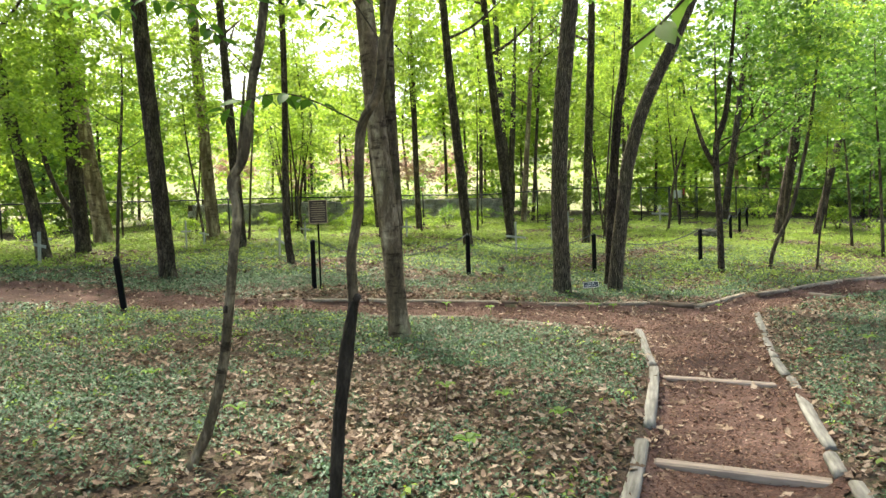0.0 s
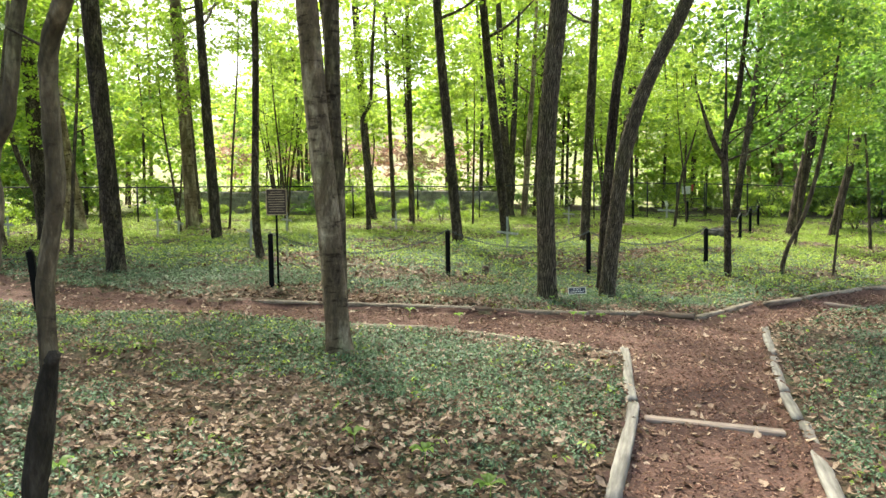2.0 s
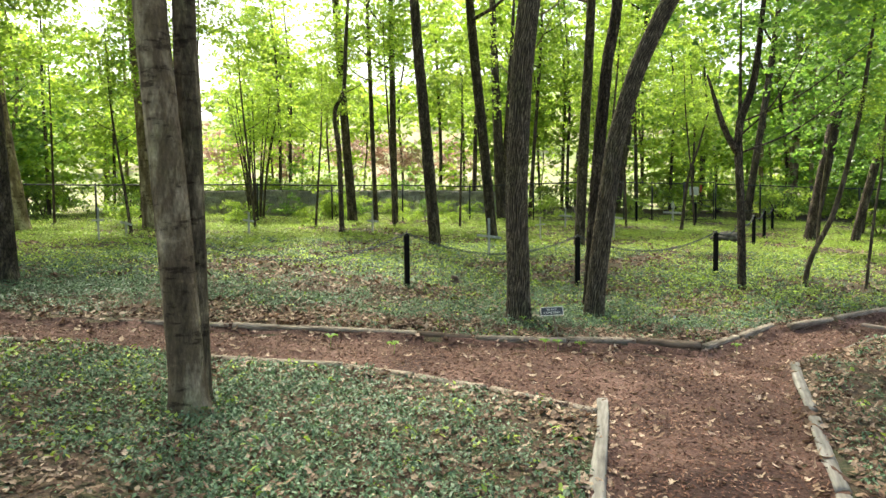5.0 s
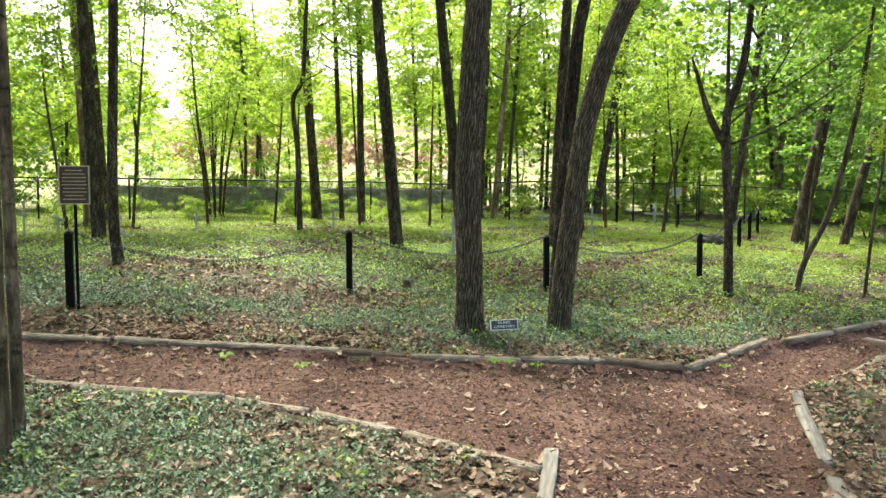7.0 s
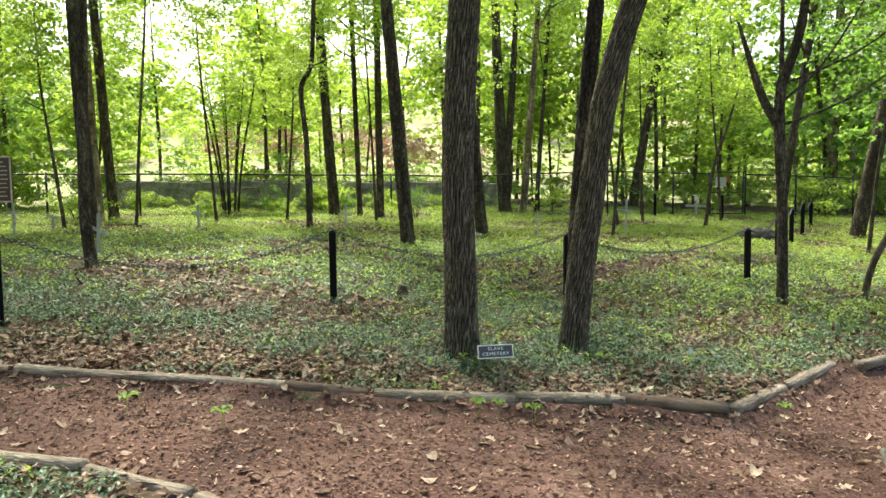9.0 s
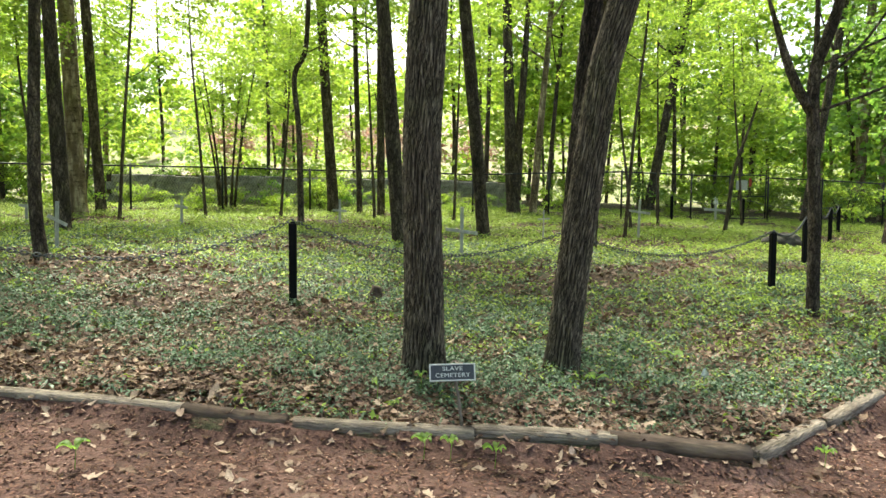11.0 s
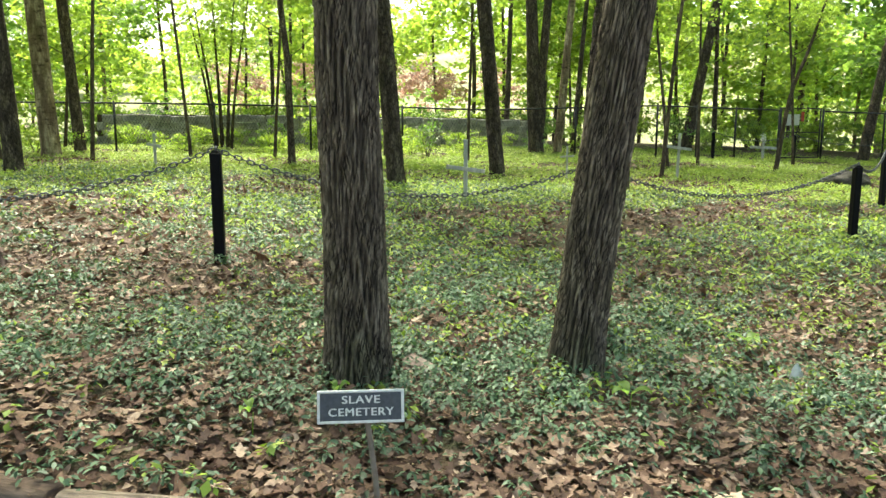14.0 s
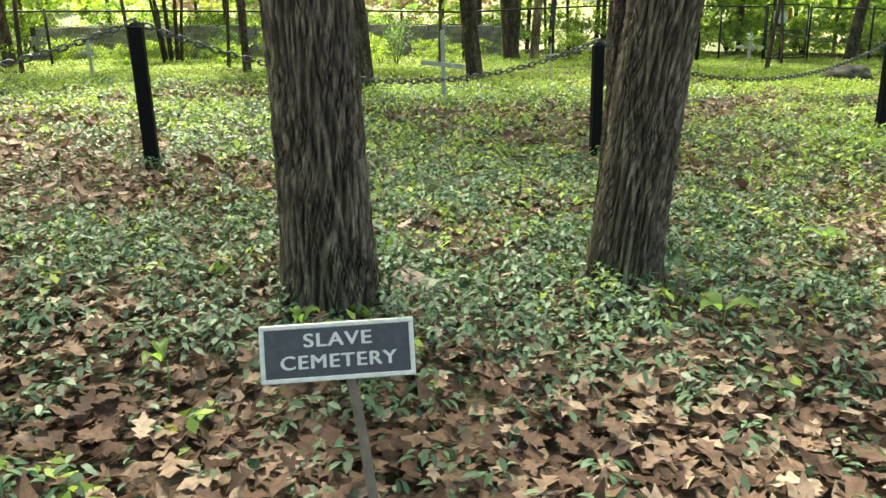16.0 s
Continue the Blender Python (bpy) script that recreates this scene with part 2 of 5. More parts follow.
# ---- mesh helpers ----
def raw_mesh(name, verts, faces, mat, smooth=True):
    """A mesh from an array of places and arrays of faces (each array of one corner count)."""
    me = bpy.data.meshes.new(name)
    faces = [np.asarray(f, dtype=np.int32) for f in (faces if isinstance(faces, (list, tuple)) else [faces])]
    verts = np.asarray(verts, dtype=np.float32)
    loops = np.concatenate([f.ravel() for f in faces])
    counts = np.concatenate([np.full(len(f), f.shape[1], dtype=np.int32) for f in faces])
    starts = np.concatenate([[0], np.cumsum(counts)[:-1]]).astype(np.int32)
    me.vertices.add(len(verts))
    me.vertices.foreach_set("co", verts.ravel())
    me.loops.add(len(loops))
    me.loops.foreach_set("vertex_index", loops)
    me.polygons.add(len(counts))
    me.polygons.foreach_set("loop_start", starts)
    me.polygons.foreach_set("use_smooth", np.full(len(counts), smooth))
    me.update(calc_edges=True)
    if mat:
        me.materials.append(mat)
    return me


def joined(*pieces):
    """Several (verts, quads) as one."""
    vs, fs, n = [], [], 0
    for v, f in pieces:
        vs.append(v)
        fs.append(np.asarray(f) + n)
        n += len(v)
    return np.concatenate(vs), np.concatenate(fs)


def part(name, me, parent, label="", at=None):
    ob = new(name, me)
    ob.parent = parent
    if at is not None:
        ob.matrix_basis = at
    if label:
        tagged(ob, label)
    return ob


def thing(name, x, y, z, label, category, group="", kind=""):
    ob = new(name)
    ob.location = (x, y, z)
    return tagged(ob, label, category, group, kind)


def box(sx, sy, sz, at=(0, 0, 0), bevel=0.004, taper=1.0):
    """A bevelled block, as (verts, quads)."""
    bm = bmesh.new()
    bmesh.ops.create_cube(bm, size=1)
    for v in bm.verts:
        k = taper if v.co.z > 0 else 1
        v.co = Vector((v.co.x * sx * k, v.co.y * sy * k, v.co.z * sz))
    if bevel:
        bmesh.ops.bevel(bm, geom=bm.edges[:], offset=bevel, segments=1, affect="EDGES", profile=0.5)
    bmesh.ops.translate(bm, vec=at, verts=bm.verts)
    return bm


def bm_mesh(name, bm, mat, smooth=False):
    me = bpy.data.meshes.new(name)
    bm.to_mesh(me)
    bm.free()
    me.materials.append(mat)
    for p in me.polygons:
        p.use_smooth = smooth
    return me


def spline(points, n):
    """n places along a smooth line through points."""
    p = np.asarray(points, float)
    if len(p) == 2:
        return p[0] + (p[1] - p[0]) * np.linspace(0, 1, n)[:, None]
    d = np.concatenate([[0], np.cumsum(np.linalg.norm(np.diff(p, axis=0), axis=1))])
    ext = np.vstack([2 * p[0] - p[1], p, 2 * p[-1] - p[-2]])
    out = []
    for s in np.linspace(0, d[-1], n):
        k = min(np.searchsorted(d, s, side="right") - 1, len(p) - 2)
        u = (s - d[k]) / (d[k + 1] - d[k])
        a, b, c, e = ext[k:k + 4]
        out.append(0.5 * (2 * b + (c - a) * u + (2 * a - 5 * b + 4 * c - e) * u ** 2 + (3 * b - a - 3 * c + e) * u ** 3))
    return np.array(out)


def tube(points, radii, seg=8, bark=0.0, cap=True, seed=0):
    """A tapered tube along points, as (verts, quads). bark: depth of its furrows in metres."""
    p = np.asarray(points, float)
    n = len(p)
    r = np.interp(np.linspace(0, 1, n), np.linspace(0, 1, len(radii)), radii)
    t = np.gradient(p, axis=0)
    t /= np.linalg.norm(t, axis=1)[:, None]
    ref = np.array([0.0, 1.0, 0.0]) if abs(t[0][1]) < 0.9 else np.array([1.0, 0.0, 0.0])
    u = np.cross(ref, t)
    u /= np.linalg.norm(u, axis=1)[:, None]
    w = np.cross(t, u)
    th = np.linspace(0, 2 * np.pi, seg, endpoint=False)
    rr = np.repeat(r[:, None], seg, 1)
    along = np.concatenate([[0], np.cumsum(np.linalg.norm(np.diff(p, axis=0), axis=1))])[:, None]
    g = np.random.default_rng(seed)
    ph = g.uniform(0, 6.28, 8)
    rr = rr * (1 + 0.05 * np.sin(2 * th + ph[0] + along * 0.7) + 0.04 * np.sin(3 * th + ph[1] - along * 1.1))
    if bark > 0:
        k = max(8, 2 * round(r[0] * 58))
        warp = 1.3 * np.sin(along * 3.1 + ph[2] + 2 * np.sin(th + ph[3])) + 1.1 * np.sin(along * 9.3 + ph[4] + 3 * np.sin(2 * th + ph[5])) + 0.22 * np.sin(along * 31 + ph[6] + 5 * np.sin(3 * th + ph[7]))
        a = np.abs(np.sin(k * th / 2 + along * 11 + warp))
        b = np.abs(np.sin(k * th / 2 - along * 12.5 - warp * 0.8 + ph[6]))
        c = np.abs(np.sin(k * th + warp * 1.6 + ph[7]))
        gap = 0.4 + 0.18 * np.sin(along * 17 + 4 * np.sin(2 * th + ph[1]) + ph[0])
        m = np.clip((np.minimum(a, b) - 0.12) / gap, 0, 1)
        ridge = 1 - m * m * (3 - 2 * m) * 0.9
        rr = rr - bark * (1 - ridge) + bark * 0.25 * c + bark * 0.1 * g.uniform(-1, 1, rr.shape)
    v = p[:, None, :] + rr[..., None] * (np.cos(th)[None, :, None] * u[:, None, :] + np.sin(th)[None, :, None] * w[:, None, :])
    v = v.reshape(-1, 3)
    i, j = np.meshgrid(np.arange(n - 1), np.arange(seg), indexing="ij")
    a = i * seg + j
    b = i * seg + (j + 1) % seg
    f = np.stack([a, b, b + seg, a + seg], -1).reshape(-1, 4)
    if cap:
        v = np.vstack([v, p[0], p[-1]])
        k0, k1 = len(v) - 2, len(v) - 1
        half = seg // 2
        for k, base, turn in ((k0, 0, 1), (k1, (n - 1) * seg, -1)):
            idx = base + np.arange(seg)
            q = np.stack([np.full(half, k), idx[0::2][:half], idx[1::2][:half], idx[np.arange(2, seg + 2, 2) % seg][:half]], -1)
            f = np.vstack([f, q[:, ::-1] if turn > 0 else q])
    return v, f


def blades(centres, normals, length, width, turn):
    """One six-cornered pointed leaf at each place, drooping at its tip, as (verts, six-sided faces)."""
    n = len(centres)
    normals = normals / np.linalg.norm(normals, axis=1)[:, None]
    u = np.cross(normals, turn)
    u /= np.linalg.norm(u, axis=1)[:, None] + 1e-9
    w = np.cross(normals, u)
    L, W = np.broadcast_to(length, n)[:, None], np.broadcast_to(width, n)[:, None]
    pts = []
    for along, side, up in ((-0.5, 0.0, 0.0), (-0.15, 0.46, 0.1), (0.2, 0.4, 0.08), (0.5, 0.0, -0.12), (0.2, -0.4, 0.08), (-0.15, -0.46, 0.1)):
        pts.append(centres + u * L * along + w * W * side + normals * L * up)
    return np.stack(pts, 1).reshape(-1, 3), np.arange(6 * n).reshape(n, 6)


def flat_leaves(centres, normals, length, width, turn=None, fold=0.15):
    """One four-cornered leaf at each place, as (verts, quads)."""
    n = len(centres)
    normals = normals / np.linalg.norm(normals, axis=1)[:, None]
    a = rng.normal(size=(n, 3)) if turn is None else turn
    u = np.cross(normals, a)
    u /= np.linalg.norm(u, axis=1)[:, None] + 1e-9
    w = np.cross(normals, u)
    L = (np.broadcast_to(length, n) * 0.5)[:, None]
    W = (np.broadcast_to(width, n) * 0.5)[:, None]
    v = np.stack([centres - u * L, centres + w * W + normals * L * fold - u * L * 0.1, centres + u * L, centres - w * W + normals * L * fold - u * L * 0.1], 1)
    return v.reshape(-1, 3), np.arange(4 * n).reshape(n, 4)


# ---- the lie of the land ----
FAR_EDGE = [(-16, 15.4), (-8, 14.3), (-5, 13.2), (-3.4, 12.85), (-1.2, 12.8), (1.75, 12.72), (2.9, 12.84), (4.57, 13.0), (6.22, 14.84), (7.4, 15.66), (9.2, 16.82), (10.6, 17.5), (16, 20.2)]
NEAR_RIGHT = [(16, 17.9), (8.6, 15.0), (7.4, 14.3), (6.4, 13.4), (5.42, 12.4), (4.74, 10.5), (4.52, 9.95), (4.06, 8.55), (3.84, 7.75), (3.53, 6.7), (3.2, 5.64), (2.97, 5.0), (2.2, 2.4), (1.5, 0), (0.9, -3.5)]
NEAR_LEFT = [(-0.9, -3.5), (-0.1, 0), (0.68, 2.2), (1.5, 4.7), (1.98, 6.0), (2.55, 8.0), (2.96, 10.3), (2.84, 10.02), (1.96, 10.47), (1.28, 10.8), (0.6, 11.0), (-1, 11.28), (-4, 11.5), (-8, 12.0), (-16, 12.9)]
OUTLINE = np.array(FAR_EDGE + NEAR_RIGHT + NEAR_LEFT)


def on_path(x, y):
    """Whether places lie inside the outline of the paths."""
    x, y = np.asarray(x, float), np.asarray(y, float)
    inside = np.zeros(x.shape, bool)
    a, b = OUTLINE, np.roll(OUTLINE, -1, axis=0)
    for (x0, y0), (x1, y1) in zip(a, b):
        if y0 == y1:
            continue
        hit = ((y0 > y) != (y1 > y)) & (x < (x1 - x0) * (y - y0) / (y1 - y0) + x0)
        inside ^= hit
    return inside


def edge_distance(x, y):
    x, y = np.asarray(x, float), np.asarray(y, float)
    best = np.full(x.shape, 1e9)
    for (x0, y0), (x1, y1) in zip(OUTLINE, np.roll(OUTLINE, -1, axis=0)):
        dx, dy = x1 - x0, y1 - y0
        k = np.clip(((x - x0) * dx + (y - y0) * dy) / (dx * dx + dy * dy), 0, 1)
        best = np.minimum(best, np.hypot(x - x0 - k * dx, y - y0 - k * dy))
    return best


def wobble(x, y):
    return 0.016 * np.sin(2.1 * x + 1.3 * np.sin(1.7 * y)) + 0.014 * np.sin(2.7 * y + 1.1 * np.sin(1.9 * x) + 1) + 0.008 * np.sin(6.1 * x + 4.3 * y) + 0.007 * np.sin(5.2 * x - 6.9 * y + 2)


def land(x, y):
    """Height of the natural ground."""
    x, y = np.asarray(x, float), np.asarray(y, float)
    cx, cy = np.clip(x, -26, 24), np.clip(y, -8, 46)
    z = -0.230 - 0.0486 * cx + 0.0153 * cy - 0.00068 * cx ** 2 + 0.0005 * cx * cy + 0.00057 * cy ** 2
    z = z - 0.241 * np.exp(-((x - 5.5) ** 2 + (y - 16) ** 2) / 30)
    z = z - 0.1 * np.exp(-((x + 4.5) / 4.0) ** 2 - ((y - 12.8) / 3.5) ** 2)
    z = z - 0.08 * np.exp(-((x + 0.3) ** 2 + (y - 9.5) ** 2) / 3)
    far = np.clip((y - 62) / 150, 0, 1)
    z = z + (far * far * (3 - 2 * far)) * (26 + 5 * np.sin(x * 0.017 + 1) + 2.5 * np.sin(x * 0.05))
    return z + wobble(x, y)


def ground_at(x, y):
    """Height with the paths trodden into the ground."""
    d = np.where(on_path(x, y), edge_distance(x, y), 0)
    return land(x, y) - 0.1 * np.clip(d / 0.14, 0, 1)


def gz(x, y):
    return float(ground_at(np.array([float(x)]), np.array([float(y)]))[0])


def grid_lines(lo, hi, fine_lo, fine_hi, step):
    inner = np.arange(fine_lo, fine_hi, step)
    def spread(start, end):
        out, s, v = [], step, start
        while abs(end - v) > s:
            s = min(s * 1.22, 12)
            v = v + s * np.sign(end - start)
            out.append(v)
        return out
    return np.array(sorted(spread(fine_lo, lo)) + list(inner) + spread(inner[-1], hi))


gx, gy = grid_lines(-600, 600, -8, 12, 0.14), grid_lines(-300, 900, -1, 20, 0.14)
X, Y = np.meshgrid(gx, gy, indexing="ij")
Z = ground_at(X, Y)
idx = np.arange(X.size).reshape(X.shape)
quads = np.stack([idx[:-1, :-1], idx[1:, :-1], idx[1:, 1:], idx[:-1, 1:]], -1).reshape(-1, 4)
me = raw_mesh("ground", np.stack([X, Y, Z], -1).reshape(-1, 3), quads, SOIL)
me.materials.append(MEADOW)
cy = np.asarray(Y[:-1, :-1]).ravel() - 0.335 * np.asarray(X[:-1, :-1]).ravel()
me.polygons.foreach_set("material_index", (cy > 41).astype(np.int32))
tagged(new("ground", me), "woodland soil with leaf litter, rising to meadow", "ground", kind="structure")

# the trodden paths: a thin layer of mulch
px, py = np.arange(-15.9, 15.9, 0.075), np.arange(-3.4, 20.2, 0.075)
X, Y = np.meshgrid(px, py, indexing="ij")
CX, CY = X[:-1, :-1] + 0.0375, Y[:-1, :-1] + 0.0375
keep = (on_path(CX + 0.05 * np.sin(7 * CY), CY + 0.05 * np.sin(6 * CX))).ravel()
idx = np.arange(X.size).reshape(X.shape)
quads = np.stack([idx[:-1, :-1], idx[1:, :-1], idx[1:, 1:], idx[:-1, 1:]], -1).reshape(-1, 4)[keep]
used, inv = np.unique(quads, return_inverse=True)
V = np.stack([X.ravel()[used], Y.ravel()[used], np.zeros(len(used))], -1)
V[:, 2] = ground_at(V[:, 0], V[:, 1]) + 0.016 + 0.004 * rng.uniform(-1, 1, len(V))
tagged(new("path", raw_mesh("path", V, inv.reshape(-1, 4), MULCH)), "trodden red-brown mulch footpath strewn with dead leaves", "path", kind="structure")


# ---- trees ----
def sprays(n, per, rx, ry, rz, leaf, radius=0.6, shell=0.35, low=-1.0, droop=0.25, seed=0):
    """A crown as flat sprays of leaves through an uneven ellipsoid, as (verts, quads)."""
    g = np.random.default_rng(seed)
    d = g.normal(size=(n, 3))
    d /= np.linalg.norm(d, axis=1)[:, None]
    lump = 1 + 0.28 * np.sin(3 * d[:, 0] + 2 * d[:, 2] + seed) + 0.2 * np.sin(5 * d[:, 1] - 3 * d[:, 2] + 2 * seed)
    k = (shell + (1 - shell) * g.uniform(0, 1, n)) * lump
    c = d * k[:, None] * np.array([rx, ry, rz])
    c = c[c[:, 2] > low * rz]
    n = len(c)
    a = g.uniform(0, 2 * np.pi, (n, per))
    r = radius * np.sqrt(g.uniform(0, 1, (n, per))) * g.uniform(0.6, 1.35, (n, 1))
    tilt = g.normal(size=(n, 2)) * 0.22
    x, y = r * np.cos(a), r * np.sin(a) * 0.7
    turn = g.uniform(0, 6.28, (n, 1))
    x, y = x * np.cos(turn) - y * np.sin(turn), x * np.sin(turn) + y * np.cos(turn)
    z = x * tilt[:, :1] + y * tilt[:, 1:] - droop * r * r / radius + g.normal(size=(n, per)) * 0.07
    p = (c[:, None, :] + np.stack([x, y, z], -1)).reshape(-1, 3)
    nrm = g.normal(size=(len(p), 3)) * np.array([0.55, 0.55, 0.35]) + np.array([0, 0, 0.8])
    size = leaf * g.uniform(0.65, 1.3, len(p))
    return flat_leaves(p, nrm, size, size * 0.72)


CROWN = {}
for i in range(3):
    CROWN["canopy", i] = raw_mesh("canopy_crown", *sprays(48, 32, 3.2, 3.2, 2.6, 0.2, 0.8, seed=10 + i), LEAF_SPRING)
    CROWN["deep", i] = raw_mesh("shaded_crown", *sprays(64, 36, 2.6, 2.6, 3.6, 0.17, 0.75, seed=20 + i), LEAF_GREEN)
    CROWN["under", i] = raw_mesh("understorey_crown", *sprays(46, 42, 1.8, 1.8, 1.8, 0.14, 0.68, seed=30 + i), LEAF_SPRING)
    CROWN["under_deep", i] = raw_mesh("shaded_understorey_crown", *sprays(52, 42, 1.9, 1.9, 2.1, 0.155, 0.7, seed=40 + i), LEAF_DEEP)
    CROWN["wood", i] = raw_mesh("edge_crown", *sprays(74, 23, 3.2, 3.2, 4.4, 0.305, 0.98, seed=50 + i), (LEAF_SPRING, LEAF_GREEN, LEAF_SPRING)[i])
    CROWN["bush", i] = raw_mesh("bush_crown", *sprays(32, 40, 1.3, 1.3, 0.9, 0.125, 0.47, low=-0.75, seed=60 + i), (LEAF_SPRING, LEAF_SPRING, LEAF_GREEN)[i])
CROWN["pink", 0] = raw_mesh("blossom_crown", *sprays(60, 40, 2.6, 2.6, 1.9, 0.2, 0.7, seed=77), LEAF_PINK)
count = 0


def tree(label, points, radii, bark, crowns=(), limbs=(), furrow=0.0, seg=14, step=0.16, flare=1.35, category="tree", name="tree", group="trees of the wood"):
    """points: the trunk's line, its first place on the ground (height over the ground). crowns: (kind, x, y, z, size) from the foot.
    limbs: (share of the trunk's length where it leaves, dx, dy, dz, radius)."""
    global count
    count += 1
    x0, y0 = points[0][0], points[0][1]
    z0 = gz(x0, y0)
    root = thing(name, x0, y0, z0, label, category, group)
    local = [(x - x0, y - y0, z - z0 if k else -0.12) for k, (x, y, z) in enumerate(points)]
    length = sum(math.dist(a, b) for a, b in zip(local, local[1:]))
    line = spline(local, max(6, int(length / step)))
    s = np.linspace(0, length, len(line))
    r = np.interp(s / length, np.linspace(0, 1, len(radii)), radii)
    r = r * (1 + (flare - 1) * np.exp(-s / (0.9 * radii[0] + 0.05)))
    pieces = [tube(line, r, seg, furrow, seed=count)]
    for k, dx, dy, dz, rad in limbs:
        b = line[int(k * (len(line) - 1))]
        bend = b + np.array([dx * 0.45, dy * 0.45, dz * 0.32])
        end = b + np.array([dx, dy, dz])
        pieces.append(tube(spline([b, bend, end], 9), [rad, rad * 0.75, rad * 0.3], 7, seed=count + 50))
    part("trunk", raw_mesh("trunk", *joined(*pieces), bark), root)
    for kind, x, y, z, size in crowns:
        i = count % 3 if (kind, 1) in CROWN else 0
        part("crown", CROWN[kind, i], root, at=Matrix.LocRotScale((x, y, z), Euler((0, 0, count * 1.7 + x)), (size, size, size)))
    return root


def tall(label, x, y, r, top, bark, height=13.0, furrow=0.0, seg=12, kind="canopy", crown=1.0, bend=0.0, extra=(), group="trees of the wood", **more):
    """A straight-stemmed tree: top = (x, z), a place its axis passes higher up."""
    z0 = gz(x, y)
    sl = (top[0] - x) / (top[1] - z0)
    h = height
    pts = [(x, y, z0), (x + sl * 1.2 + bend, y, z0 + 1.2), (top[0], y, top[1]), (top[0] + sl * (h - top[1]) * 0.7, y, h)]
    dx = pts[-1][0] - x
    g = random.Random(int(x * 100) + int(y * 10))
    limbs = [(0.55 + 0.13 * k, 1.9 * math.cos(a), 1.9 * math.sin(a), 1.3, r * 0.32) for k, a in enumerate((g.uniform(0, 6), g.uniform(0, 6), g.uniform(0, 6)))]
    crowns = [(kind, dx * 0.8, 0, h - 2.6 - z0, crown), (kind, dx * 0.9 + g.uniform(-1, 1), g.uniform(-1, 1), h - 0.2 - z0, crown * 0.85)]
    if count % 2:
        crowns.pop()
    return tree(label, pts, [r, r * 0.86, r * 0.74, r * 0.35], bark, crowns + list(extra), limbs, furrow, seg, group=group, **more)


DARK = "tall tree with furrowed dark brown bark"
GREY = "tall tree with smooth pale grey bark"
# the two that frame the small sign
# the stout tree's deep crown is an unseen addition shading the graves' front
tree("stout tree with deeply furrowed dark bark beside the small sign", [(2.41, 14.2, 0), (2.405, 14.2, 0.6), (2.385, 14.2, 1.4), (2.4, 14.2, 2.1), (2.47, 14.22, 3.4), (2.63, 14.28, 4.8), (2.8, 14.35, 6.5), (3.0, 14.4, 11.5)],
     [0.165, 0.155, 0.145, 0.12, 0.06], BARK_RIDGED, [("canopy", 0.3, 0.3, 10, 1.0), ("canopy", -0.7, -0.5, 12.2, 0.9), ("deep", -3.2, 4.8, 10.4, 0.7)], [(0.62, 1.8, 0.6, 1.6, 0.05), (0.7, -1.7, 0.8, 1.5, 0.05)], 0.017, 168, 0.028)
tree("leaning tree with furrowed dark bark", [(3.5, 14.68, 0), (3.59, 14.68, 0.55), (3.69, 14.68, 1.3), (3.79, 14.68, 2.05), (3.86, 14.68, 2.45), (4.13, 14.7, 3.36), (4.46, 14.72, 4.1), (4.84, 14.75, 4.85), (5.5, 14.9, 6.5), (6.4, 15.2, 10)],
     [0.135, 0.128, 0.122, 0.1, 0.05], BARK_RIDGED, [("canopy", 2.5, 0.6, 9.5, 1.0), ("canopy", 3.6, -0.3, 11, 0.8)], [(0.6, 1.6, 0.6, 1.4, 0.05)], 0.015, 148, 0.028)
tree("slim tree with furrowed dark bark behind a leaning one", [(3.57, 15.55, 0), (3.69, 15.55, 1.7), (3.85, 15.55, 3.6), (4.05, 15.6, 5.0), (4.4, 15.7, 10)],
     [0.1, 0.09, 0.08, 0.04], BARK_DARK, [("canopy", 0.6, 0.3, 10, 0.9)], [(0.75, -1.2, 0.6, 1.4, 0.04)], 0.012, 48, 0.06)
# the clump by the near bank
# two deep crowns here are added out of view to shade the near bank
tree("tree with smooth grey-brown bark and dark knots", [(-0.3, 9.57, 0), (-0.4, 9.57, 1.3), (-0.555, 9.59, 3.3), (-0.71, 9.67, 7), (-0.4, 9.8, 12)],
     [0.128, 0.12, 0.112, 0.085, 0.05], BARK_GREY, [("canopy", 0.1, 0.2, 10, 0.9), ("deep", -2.6, 4.6, 9.6, 0.8), ("deep", -5.0, 4.0, 9.6, 1.0)], [(0.7, -1.5, 0.8, 1.4, 0.04), (0.78, 1.4, -0.6, 1.3, 0.035)], 0.004, 32, 0.06, 1.85)
tree("tree with grey-brown bark close behind another", [(-0.34, 9.82, 0), (-0.35, 9.82, 1.8), (-0.37, 9.82, 3.4), (-0.3, 10.0, 11)],
     [0.088, 0.084, 0.08, 0.04], BARK_MOTTLED, [("canopy", 0.2, 0.4, 10.5, 0.8)], [(0.8, 1.0, 0.8, 1.2, 0.03)], 0.004, 24, 0.1, 1.5)
tree("thin tree in a clump of grey stems", [(-0.43, 10.18, 0), (-0.45, 10.18, 1.4), (-0.47, 10.18, 2.9), (-0.8, 10.5, 6)], [0.04, 0.036, 0.032, 0.015], BARK_MOTTLED,
     [("under", -0.3, 0.2, 6, 0.6)], (), 0, 10, 0.14, 1.3)
